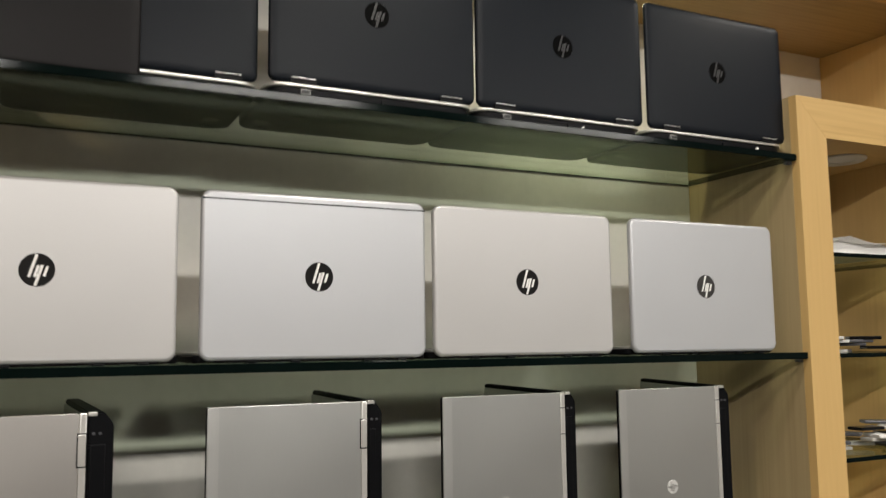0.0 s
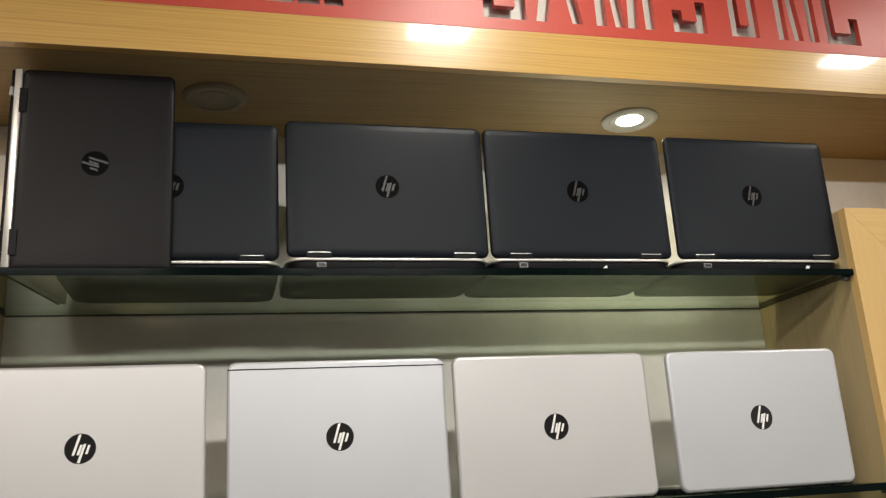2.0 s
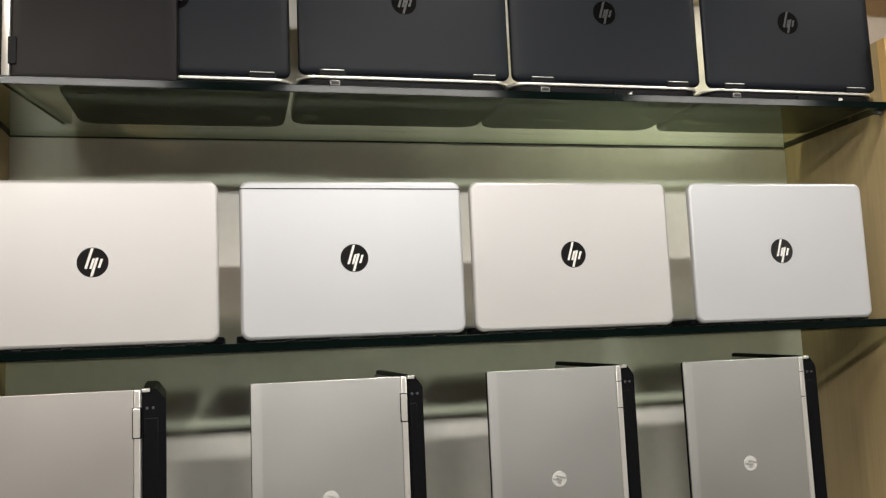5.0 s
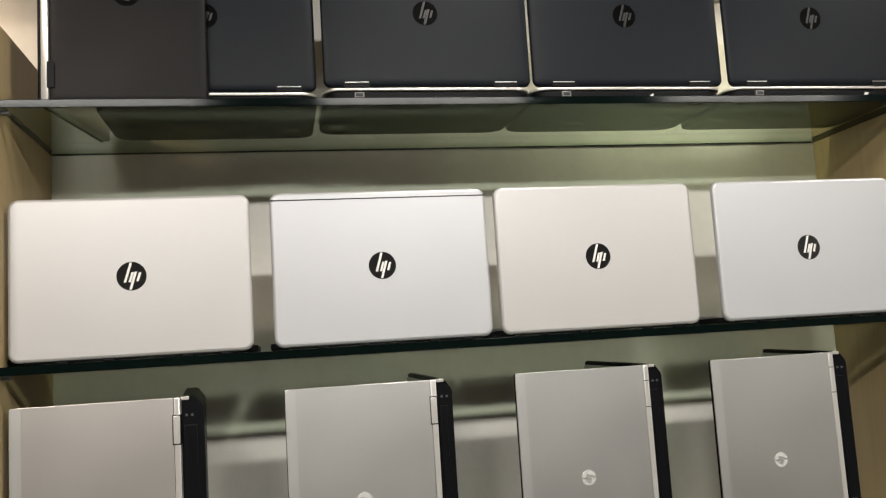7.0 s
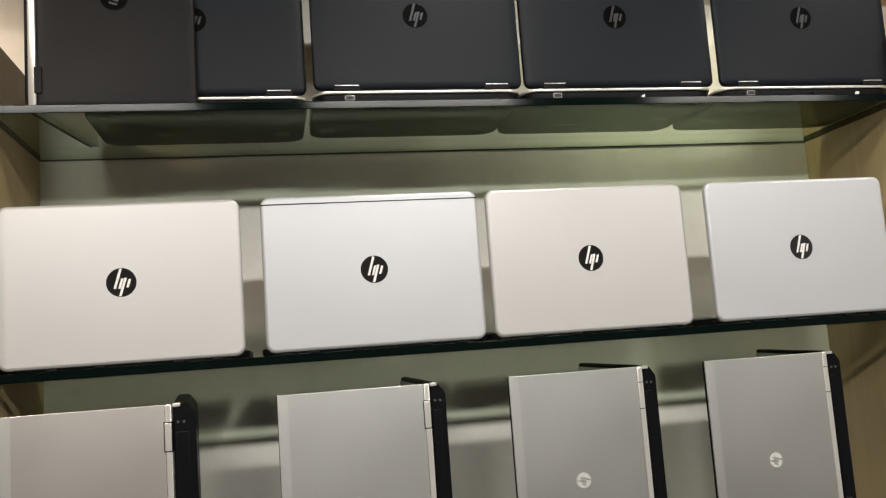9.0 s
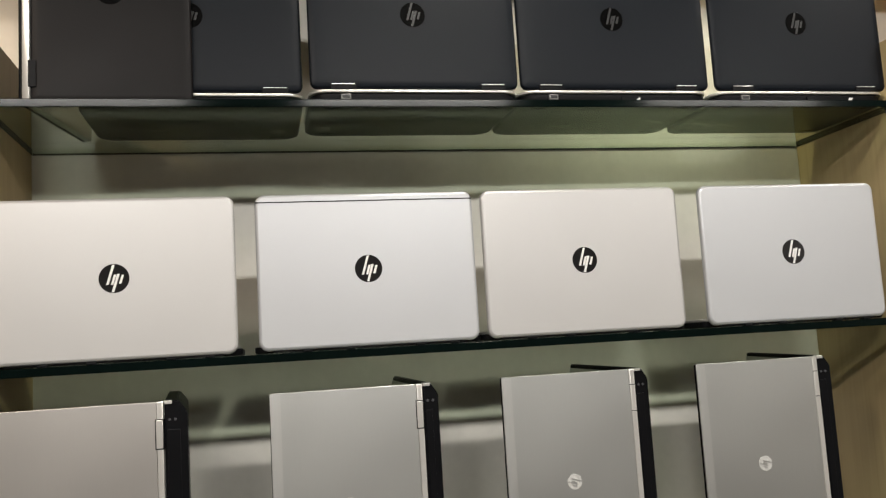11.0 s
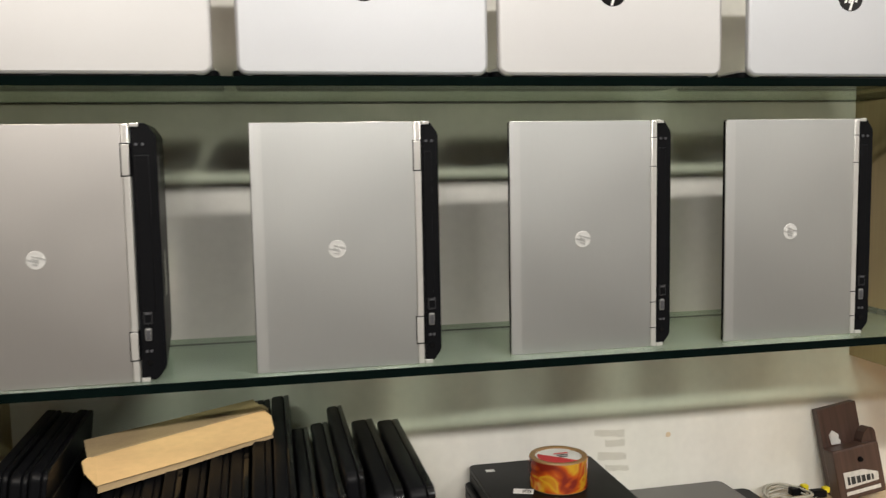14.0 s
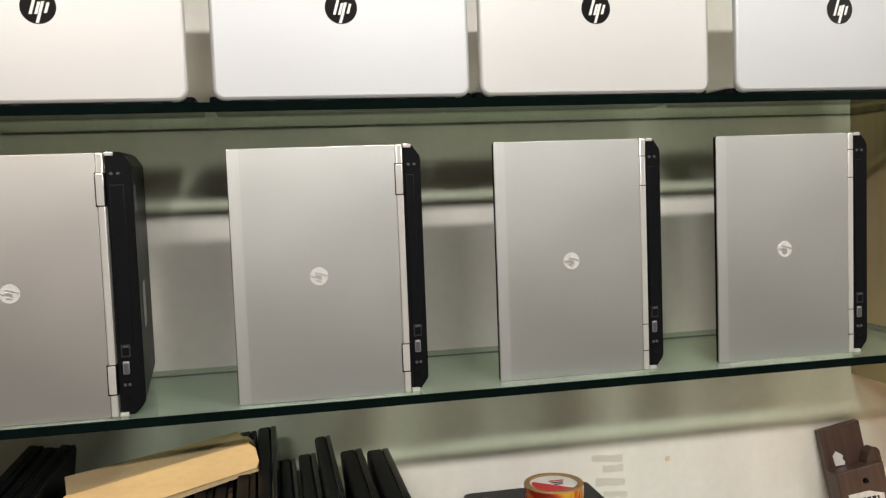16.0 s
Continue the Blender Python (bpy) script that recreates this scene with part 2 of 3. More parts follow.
RIM_GREY = plain("dull_lamp_rim", (0.45, 0.43, 0.39), 0.4)
CLEAR_TAPE = shelf_glass("clear_tape", (0.955, 0.95, 0.94), 0.012)
STAIN = plain("dried_glue", (0.66, 0.52, 0.36), 0.5, vary=0.2)
PILL = plain("white_pill", (0.78, 0.77, 0.75), 0.3)


# ---- mesh helpers ----
def mesh_of(bm, name, mats, smooth=False):
    bmesh.ops.recalc_face_normals(bm, faces=bm.faces)
    me = bpy.data.meshes.new(name)
    bm.to_mesh(me)
    bm.free()
    for m in mats if isinstance(mats, (list, tuple)) else [mats]:
        me.materials.append(m)
    if smooth:
        me.set_sharp_from_angle(angle=radians(38))
        whole = sum(p.area for p in me.polygons)
        for p in me.polygons:
            p.use_smooth = len(p.vertices) <= 4 and p.area < 0.06 * whole
    return me


def part(name, bm, mat, parent, label="", smooth=True):
    ob = new(name, mesh_of(bm, name, mat, smooth))
    ob.parent = parent
    if label:
        ob["label"] = label
    return ob


def thing(name, label, category, at, group="", kind=""):
    ob = new(name)
    ob.empty_display_size = 0.05
    ob.matrix_world = at if isinstance(at, Matrix) else Matrix.Translation(at)
    return tagged(ob, label, category, group, kind)


def structure(name, bm, mat, label, category, smooth=False):
    return tagged(new(name, mesh_of(bm, name, mat, smooth)), label, category, kind="structure")


def box(x0, x1, y0, y1, z0, z1, bevel=0.0, bm=None, seg=2):
    bm = bm or bmesh.new()
    made = bmesh.ops.create_cube(bm, size=1, matrix=Matrix.Translation(((x0 + x1) / 2, (y0 + y1) / 2, (z0 + z1) / 2)) @ Matrix.Diagonal((x1 - x0, y1 - y0, z1 - z0, 1)))
    if bevel:
        edges = list({e for v in made["verts"] for e in v.link_edges})
        bmesh.ops.bevel(bm, geom=edges, offset=bevel, segments=seg, affect="EDGES", profile=0.6)
    return bm


def outline(w, h, r, seg=6, chamfer=None):
    """A rounded rectangle's corner points, counter-clockwise. chamfer: corners (0 right-top .. 3 right-bottom) cut straight."""
    pts = []
    for k, (sx, sz) in enumerate(((1, 1), (-1, 1), (-1, -1), (1, -1))):
        cx, cz = sx * (w / 2 - r), sz * (h / 2 - r)
        for i in range(seg + 1):
            a = math.pi / 2 * (k + i / seg)
            pts.append((cx + r * math.cos(a), cz + r * math.sin(a)))
    return pts


def slab(w, h, t, r, b, bm=None, at=(0, 0, 0), seg=6, crown=0.0):
    """A rounded plate in x and z, thickness t along y, front at -y, with soft edges b."""
    bm = bm or bmesh.new()
    rings = []
    soft = [(b, -t / 2), (b * 0.45, -t / 2 + b * 0.15), (b * 0.12, -t / 2 + b * 0.5), (0, -t / 2 + b)]
    if crown:
        # the front falls away a little towards its rim
        soft = [(b + 0.022, -t / 2), (b + 0.010, -t / 2 + crown * 0.2)] + [(i, y + crown * (1 - i / (2 * b))) for i, y in soft]
    soft += [(0, t / 2 - b * 0.3), (b * 0.5, t / 2)]
    for inset, y in soft:
        rr = max(r - inset, 0.0015 if crown else 0.0004)
        rings.append([bm.verts.new((at[0] + x, at[1] + y, at[2] + z)) for x, z in outline(w - 2 * inset, h - 2 * inset, rr, seg)])
    n = len(rings[0])
    for a, c in zip(rings, rings[1:]):
        for i in range(n):
            bm.faces.new((a[i], a[(i + 1) % n], c[(i + 1) % n], c[i]))
    bm.faces.new(rings[0])
    bm.faces.new(rings[-1])
    return bm


def cyl(r0, r1, depth, at=(0, 0, 0), axis="z", n=32, bm=None):
    bm = bm or bmesh.new()
    turn = {"z": Matrix(), "y": Matrix.Rotation(radians(90), 4, "X"), "x": Matrix.Rotation(radians(90), 4, "Y")}[axis]
    bmesh.ops.create_cone(bm, cap_ends=True, segments=n, radius1=r0, radius2=r1, depth=depth, matrix=Matrix.Translation(at) @ turn)
    return bm


def lathe(profile, n=40, at=(0, 0, 0)):
    """Turns (radius, z) points round z; the profile is closed on itself."""
    bm = bmesh.new()
    rings = [[bm.verts.new((at[0] + r * math.cos(2 * math.pi * i / n), at[1] + r * math.sin(2 * math.pi * i / n), at[2] + z)) for i in range(n)] for r, z in profile]
    for a, c in zip(rings, rings[1:] + rings[:1]):
        for i in range(n):
            bm.faces.new((a[i], a[(i + 1) % n], c[(i + 1) % n], c[i]))
    return bm


def prism(points, y0, y1, bm=None):
    """A flat shape given in x and z, from y0 to y1."""
    bm = bm or bmesh.new()
    a = [bm.verts.new((x, y0, z)) for x, z in points]
    c = [bm.verts.new((x, y1, z)) for x, z in points]
    n = len(a)
    for i in range(n):
        bm.faces.new((a[i], a[(i + 1) % n], c[(i + 1) % n], c[i]))
    bm.faces.new(a)
    bm.faces.new(c)
    return bm


# ---- the place ----
LEFT, RIGHT, BACK, FRONT = -0.147, 1.333, 1.455, 1.155
G1, G2, G3, COUNTER, SOFFIT = 1.8505, 1.474, 1.087, 0.725, 2.194
END = 1.775

structure("floor", box(-3.2, 3.6, -4.6, 1.6, -0.1, 0), FLOOR, "plain shop floor of dark tiles", "floor")
structure("ceiling", box(-3.2, 3.6, -4.6, 1.6, CEIL, CEIL + 0.1), ROOM, "plain dull shop ceiling", "ceiling")
structure("wall_north", box(-3.2, 3.6, BACK, BACK + 0.12, 0, CEIL), WALL, "off-white glossy wall behind the shelves", "wall")
structure("wall_south", box(-3.2, 3.6, -4.7, -4.6, 0, CEIL), ROOM, "plain dull shop wall", "wall")
structure("wall_west", box(-3.3, -3.2, -4.6, 1.6, 0, CEIL), ROOM, "plain dull shop wall", "wall")
structure("wall_east", box(3.6, 3.7, -4.6, 1.6, 0, CEIL), ROOM, "plain dull shop wall", "wall")

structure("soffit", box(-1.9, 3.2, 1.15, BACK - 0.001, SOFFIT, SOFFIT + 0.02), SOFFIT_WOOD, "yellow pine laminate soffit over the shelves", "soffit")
structure("trim_fascia", box(-1.9, 3.2, 1.132, 1.150, SOFFIT, 2.275, 0.0012), WOOD_EDGE, "varnished yellow pine edge board under the red sign", "fascia", True)
structure("wall_sign_backing", box(-1.9, 3.2, 1.156, 1.17, 2.2145, 2.62), SIGN_BACK, "pale board behind the cut-out sign", "wall")
structure("wall_above_sign", box(-1.9, 3.2, 1.14, 1.17, 2.6205, CEIL - 0.001), ROOM, "plain wall above the sign", "wall")


def sign_board():
    """The red board, cut through by slots of plain bar shape."""
    cu = bpy.data.curves.new("sign_shape", "CURVE")
    cu.dimensions, cu.fill_mode, cu.extrude = "2D", "BOTH", 0.006

    def loop(pts):
        sp = cu.splines.new("POLY")
        sp.points.add(len(pts) - 1)
        for p, (x, z) in zip(sp.points, pts):
            p.co = (x, z, 0, 1)
        sp.use_cyclic_u = True

    z0, z1 = 2.297, 2.425

    def bar(xb, xt, w=0.021, lo=z0, hi=z1):
        loop([(xb, lo), (xb + w, lo), (xt + w, hi), (xt, hi)])

    loop([(-1.9, 2.275), (3.2, 2.275), (3.2, 2.62), (-1.9, 2.62)])
    def hook(x0, x1, left, right, foot=0.025, w=0.020):
        """A foot with an upturned end on either side."""
        loop([(x0, z0), (x1, z0), (x1, z0 + right), (x1 - w, z0 + right), (x1 - w, z0 + foot), (x0 + w, z0 + foot), (x0 + w, z0 + left), (x0, z0 + left)])

    for xb, w, lo, hi in ((0.213, 0.024, 0.0, 0.128), (0.334, 0.036, 0.0, 0.022), (0.378, 0.032, 0.0, 0.022)):
        bar(xb, xb, w, z0 + lo, z0 + hi)
    hook(0.283, 0.327, 0.128, 0.0251)
    for x0, x1, left, right in ((0.656, 0.735, 0.046, 0.066), (1.024, 1.094, 0.046, 0.066), (1.145, 1.205, 0.128, 0.128), (1.356, 1.432, 0.128, 0.058)):
        hook(x0, x1, left, right)
    for xb, xt in ((0.753, 0.776), (0.822, 0.800), (0.869, 0.869), (0.906, 0.892), (0.931, 0.938), (0.966, 0.966)):
        bar(xb, xt)
    for xb, xt in ((1.246, 1.246), (1.280, 1.270), (1.315, 1.315)):
        bar(xb, xt)
    ob = bpy.data.objects.new("sign_shape", cu)
    me = bpy.data.meshes.new_from_object(ob)
    me.transform(Matrix.Translation((0, 1.138, 0)) @ Matrix.Rotation(radians(90), 4, "X"))
    me.materials.clear()
    me.materials.append(RED)
    bpy.data.objects.remove(ob)
    sign = new("sign_board", me)
    return tagged(sign, "red sign board with cut-out pale characters", "sign")


sign_board()

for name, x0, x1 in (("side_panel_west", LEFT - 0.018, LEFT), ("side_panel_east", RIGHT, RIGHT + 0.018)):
    structure(name, box(x0, x1, 1.150 if x0 < 0 else 1.1685, BACK - 0.001, 0 if x0 < 0 else 0.985, 1.966, 0.0008), PANEL_WOOD, "upright pale pine side panel of the shelf bay, toned darker for shade", "panel")
structure("end_panel", box(END, END + 0.02, 1.151, BACK - 0.001, 0, SOFFIT - 0.001), WOOD_Z, "yellow pine panel closing the shelf corner", "panel")
structure("counter", box(LEFT + 0.001, END - 0.001, 0.98, BACK - 0.001, COUNTER - 0.03, COUNTER, 0.002), COUNTER_WOOD, "pale pine counter top under the shelves", "counter")
structure("counter_front", box(LEFT + 0.001, END - 0.001, 1.02, 1.04, 0, COUNTER - 0.031), WOOD_X, "plain pine front below the counter", "panel")


def cabinet_frame():
    root = thing("corner_cabinet", "yellow pine cabinet front frame around open glass shelves", "cabinet", (RIGHT, 1.15, 0))
    part("post", prism([(0, 0.985), (0.078, 0.985), (0.078, 1.8878), (0, 1.9658)], 0, 0.018), WOOD_Z, root, smooth=False)
    part("rail", prism([(0.0004, 1.966), (0.0784, 1.888), (END - RIGHT - 0.001, 1.888), (END - RIGHT - 0.001, 1.966)], 0, 0.018), WOOD_X, root, smooth=False)
    part("bottom_board", box(0.019, END - RIGHT - 0.001, 0.0185, 0.303, 0.985, 1.003), WOOD_X, root)
    part("top_board", box(0.019, END - RIGHT - 0.001, 0.0185, 0.303, 1.896, 1.9655), WOOD_X, root)
    lamp = part("lamp_rim", lathe([(0.030, 1.8955), (0.055, 1.8955), (0.055, 1.892), (0.050, 1.889), (0.030, 1.891)], at=(0.30, 0.15, 0)), WHITE_PLASTIC, root, "white rim of an unlit downlight")
    part("lamp_lens", cyl(0.030, 0.030, 0.003, (0.30, 0.15, 1.894)), WHITE_PLASTIC, root)
    return root


cabinet_frame()


def glass_shelf(name, x0, x1, top, thick, y0=FRONT, upper=GLASS_CLEAN):
    root = thing(name, "green-tinted glass shelf with a dark polished edge", "glass shelf", (x0, y0, top), "glass shelves")
    bm = box(0, x1 - x0, 0.0016, BACK - 0.002 - y0, -thick, 0)
    for f in bm.faces:
        f.material_index = (2 if f.normal.z > 0 else 0) if abs(f.normal.z) > 0.9 else 0 if f.normal.y > 0.9 else 1
    part("pane", bm, [GLASS, GLASS_EDGE, upper], root, smooth=False)
    part("back_edge", box(0.001, x1 - x0 - 0.001, BACK - 0.0015 - y0, BACK - 0.0006 - y0, -thick + 0.0005, -thick + 0.0035), GLASS_EDGE, root)
    part("front_edge", box(0, x1 - x0, 0, 0.0015, -thick, 0, 0.0009, seg=1), GLASS_EDGE, root, "dark polished glass edge")
    return root


glass_shelf("glass_shelf", LEFT + 0.001, RIGHT - 0.001, G1, 0.012)
glass_shelf("glass_shelf", LEFT + 0.001, RIGHT - 0.001, G2, 0.012)
glass_shelf("glass_shelf", LEFT + 0.001, RIGHT - 0.001, G3, 0.012, upper=GLASS_TOP)
for z in (1.668, 1.470, 1.270):
    glass_shelf("glass_shelf", RIGHT + 0.019, END - 0.001, z, 0.008, 1.175)

for z in (G1 - 0.012, G2 - 0.012, G3 - 0.012):
    for x in (LEFT + 0.0005, RIGHT - 0.0125):
        tagged(new("shelf_pin", mesh_of(box(x, x + 0.012, FRONT + 0.012, FRONT + 0.022, z - 0.006, z, 0.001), "shelf_pin", GREY_PORT)),
               "small metal pin holding up a glass shelf", "shelf pin", "shelf pins")


def downlight(x, y, lit):
    root = thing("downlight", "round recessed downlight, lit, with a white rim" if lit else "round recessed downlight, unlit, with a white rim", "downlight", (x, y, SOFFIT), "soffit downlights")
    part("rim", lathe([(0.040, 0), (0.056, 0), (0.056, -0.0025), (0.051, -0.006), (0.044, -0.006), (0.040, -0.003)]), RIM_GREY if lit else RIM_SHADED, root)
    part("reflector", lathe([(0.026, -0.0005), (0.0398, -0.0005), (0.0398, -0.0035), (0.026, -0.0015)]), RIM_GREY if lit else RIM_SHADED, root)
    part("lens", cyl(0.026, 0.026, 0.002, (0, 0, -0.0015)), LAMP_ON if lit else FROST, root, "glowing lens" if lit else "unlit lens")


downlight(1.0, 1.30, True)
downlight(-0.50, 1.30, True)
downlight(0.201, 1.288, False)

for px, py in LINE_ROW:
    root = thing("ceiling_line_light", "lit long narrow ceiling light", "ceiling light", (px, py, CEIL), "ceiling line lights")
    part("frame", box(-0.51, 0.51, -0.145, 0.145, -0.012, 0, 0.002), WHITE_PLASTIC, root)
    part("diffuser", box(-0.48, 0.48, -0.12, 0.12, -0.016, -0.0125), PANEL_ON, root)
for px, py in DOWN_ROW:
    root = thing("ceiling_downlight", "lit rectangular ceiling downlight", "ceiling light", (px, py, CEIL), "ceiling downlights")
    part("frame", box(-0.095, 0.095, -0.14, 0.14, -0.012, 0, 0.002), WHITE_PLASTIC, root)
    part("diffuser", box(-0.075, 0.075, -0.12, 0.12, -0.016, -0.0125), PANEL_ON, root)


# ---- laptops ----
def badge(parent, x, z, r, disc, mark, turn=0.0, y=0.0):
    """A round badge with slanted bars, on a lid that faces -y at y."""
    place = Matrix.Translation((x, y, z)) @ Matrix.Rotation(radians(turn), 4, "Y")
    bm = cyl(r, r * 0.97, 0.0008, axis="y", n=40)
    bm.transform(place)
    part("badge", bm, disc, parent, "round badge")
    lean = 0.30
    for cx, lo, hi, w in ((-0.30, -0.42, 0.92, 0.17), (0.0, -0.42, 0.26, 0.16), (0.20, -0.92, 0.30, 0.17), (0.50, -0.36, 0.22, 0.16)):
        q = [(r * (cx + lean * zz + s * w / 2), r * zz) for zz, s in ((lo, -1), (lo, 1), (hi, 1), (hi, -1))]
        bm = prism(q, -0.0010, -0.0005)
        bm.transform(place)
        part("badge_bar", bm, mark, parent)


def flat(bm):
    """Lays an upright plate down, its front downwards."""
    bm.transform(Matrix.Rotation(radians(90), 4, "X"))
    return bm


def black_laptop(label, at, w=0.333, h=0.232, scrap=0.0, marks=()):
    """Opened laptop with its back to the room: the lid upright, the base lying behind it."""
    root = thing("laptop", label, "laptop", at, "black laptops on the top shelf")
    lid = part("lid", slab(w, h, 0.008, 0.011, 0.0040, at=(0, 0.004, 0.024 + h / 2), crown=0.0012), BLACK_LID, root, "black textured lid")
    badge(lid, -0.001, 0.024 + h * 0.52, 0.0205, BADGE_BLACK, BADGE_GREY)
    part("screen", slab(w - 0.03, h - 0.03, 0.001, 0.003, 0.0002, at=(0, 0.0088, 0.024 + h / 2)), DARK_SCREEN, root)
    bm = slab(w, 0.206, 0.0165, 0.030, 0.004)
    part("base", Z_lay(bm, 0.107, 0.0095), BLACK, root, "black laptop underside")
    bm = slab(w + 0.004, 0.208, 0.0045, 0.028, 0.0012)
    part("deck", Z_lay(bm, 0.105, 0.0205), BRIGHT, root, "silver keyboard deck edge")
    for sx in (-1, 1):
        x = sx * w * 0.36 + 0.004
        hinge = part("hinge", box(x - 0.020, x + 0.020, -0.0012, 0.006, 0.0230, 0.0306, 0.001), BLACK, root)
        part("hinge_trim", box(x - 0.018, x + 0.018, -0.0018, 0.0, 0.0306, 0.0314), BRIGHT, hinge, "bright hinge line")
    port = part("video_port", box(-w * 0.36, -w * 0.36 + 0.0155, 0.0003, 0.006, 0.0070, 0.0160, 0.0015), PORT_RIM, root, "grey-rimmed video port")
    part("socket", box(-w * 0.36 + 0.0018, -w * 0.36 + 0.0137, -0.0002, 0.0035, 0.0088, 0.0142, 0.001), HINGE_GREY, port)
    part("network_port", box(w * 0.02, w * 0.02 + 0.013, 0.0015, 0.006, 0.006, 0.0135, 0.0005), BLACK, root)
    if scrap:
        bm = prism([(-0.005, 0.0), (0.0055, 0.0), (0.0055, 0.0085), (0.001, 0.0055)] if scrap < 0.2 else [(-0.005, 0.0), (0.002, 0.0), (0.007, 0.0075), (0.000, 0.0085)], 0.0004, 0.0012)
        bm.transform(Matrix.Translation((w * scrap, 0, 0.0035)))
        part("paper_scrap", bm, PAPER, root, "scrap of white paper")
    for lx, ly, lw, ld, lt in marks:
        bm = box(-lw / 2, lw / 2, -ld / 2, ld / 2, 0.0008, 0.0014)
        bm.transform(Matrix.Translation((lx, ly, 0)) @ Matrix.Rotation(radians(lt), 4, "Z"))
        part("underside_label", bm, DULL_LABEL, root, "pale worn label on the underside")
    for sx in (-1, 1):
        for y in (0.03, 0.185):
            part("rubber_foot", box(sx * 0.13 - 0.012, sx * 0.13 + 0.012, y - 0.003, y + 0.003, 0, 0.0012), BLACK_GLOSS, root)
    return root


def Z_lay(bm, y, z):
    """Lays an upright plate down at depth y and height z."""
    flat(bm)
    bm.transform(Matrix.Translation((0, y, z)))
    return bm


YK = 1.178
# worn labels under each base: x, y, width, depth, turn
MARKS = {0.1: ((0.130, 0.149, 0.024, 0.026, 0), (-0.058, 0.139, 0.040, 0.007, 0)), 0.5: ((-0.138, 0.156, 0.026, 0.028, 0),), 0.8: ((-0.050, 0.145, 0.048, 0.010, 4), (0.118, 0.117, 0.045, 0.008, 30)), 1.2: ((-0.121, 0.137, 0.055, 0.010, 25), (-0.070, 0.143, 0.030, 0.009, 20))}
for x, what in ((0.138, "black laptop standing open behind another on the glass shelf"), (0.481, "black laptop standing open, lid to the room"),
                (0.8185, "black laptop standing open beneath the lit downlight"), (1.164, "black laptop standing open beside the cabinet post")):
    black_laptop(what, Matrix.Translation((x, YK + (0.022 if x < 0.2 else 0.0), G1)), scrap=0.10 if 0.7 < x < 0.9 else 0.27 if x > 1 else 0.0, marks=MARKS[round(x, 1)])


def upright_black_laptop():
    """Turned on its side, hinge upright."""
    root = thing("laptop", "dark brown-black laptop turned upright on its side", "laptop", pose(-0.093, 1.182, G1, 0, 0, 0), "black laptops on the top shelf")
    h, w = 0.326, 0.234
    lid = part("lid", slab(w - 0.008, h, 0.008, 0.010, 0.0040, at=(0.008 + (w - 0.008) / 2, 0.004, h / 2), crown=0.0012), BROWN_LID, root, "dark textured lid")
    badge(lid, 0.008 + w * 0.475, h * 0.527, 0.0205, BADGE_BLACK, BADGE_GREY, turn=90)
    turn = Matrix.Rotation(radians(-11), 4, "Z")
    bm = box(-0.003, 0.008, 0.0005, 0.232, 0.001, h - 0.001, 0.0015)
    bm.transform(turn)
    part("deck", bm, BRIGHT, root, "silver keyboard deck edge")
    bm = box(-0.0080, -0.0032, 0.001, 0.232, 0.0, h - 0.002, 0.002)
    bm.transform(turn)
    part("base", bm, BLACK, root)
    for z in (0.045, 0.272):
        hinge = part("hinge", box(0.006, 0.0165, -0.0012, 0.005, z - 0.020, z + 0.020, 0.0006), BLACK, root)
        part("hinge_trim", box(0.0148, 0.0166, -0.0016, 0.0, z - 0.019, z + 0.019), BLACK, hinge)
    part("video_port", box(-0.0085, -0.0030, -0.002, 0.004, h - 0.048, h - 0.032, 0.0015), PORT_RIM, root)
    return root


upright_black_laptop()


def silver_laptop(label, x, lid_mat, seam=False, w=0.333, h=0.232, y=1.178):
    root = thing("laptop", label, "laptop", Matrix.Translation((x, y, G2)), "silver laptops on the middle shelf")
    lid = part("lid", slab(w, h, 0.010, 0.0145, 0.0048, at=(0, 0.005, 0.004 + h / 2), seg=8), lid_mat, root, "pale silver lid")
    badge(lid, -0.001, 0.004 + h * 0.50, 0.0212, CHROME, WHITE_MARK)
    if seam:
        part("lid_seam", box(-w / 2 + 0.001, w / 2 - 0.001, -0.0004, 0.004, h - 0.0085, h - 0.0068), BLACK, lid, "dark antenna seam")
    part("screen", slab(w - 0.03, h - 0.03, 0.001, 0.003, 0.0002, at=(0, 0.0108, 0.004 + h / 2)), DARK_SCREEN, root)
    part("base", Z_lay(slab(w + 0.012, 0.204, 0.010, 0.012, 0.003), 0.115, 0.0062), BLACK, root, "black laptop underside")
    part("deck", Z_lay(slab(w, 0.198, 0.004, 0.012, 0.001), 0.115, 0.0135), BRIGHT, root, "silver keyboard deck")
    part("hinge_bar", box(-w / 2 + 0.02, w / 2 - 0.02, 0.0025, 0.013, 0.001, 0.0095, 0.002), BLACK_GLOSS, root)
    for sx in (-0.31, -0.12, 0.20, 0.36):
        part("rubber_foot", box(sx * w, sx * w + 0.014, 0.0, 0.012, 0.0, 0.0035, 0.001), BLACK, root)
    return root


silver_laptop("pale silver laptop against the pine side panel, lid to the room", 0.027, SILVER_LID, w=0.336)
silver_laptop("cool silver laptop with a dark seam along its lid", 0.391, BLUE_SILVER_LID, True)
silver_laptop("pale silver laptop standing open, lid to the room", 0.738, SILVER_LID)
silver_laptop("cool silver laptop beside the cabinet post", 1.112, BLUE_SILVER_LID)


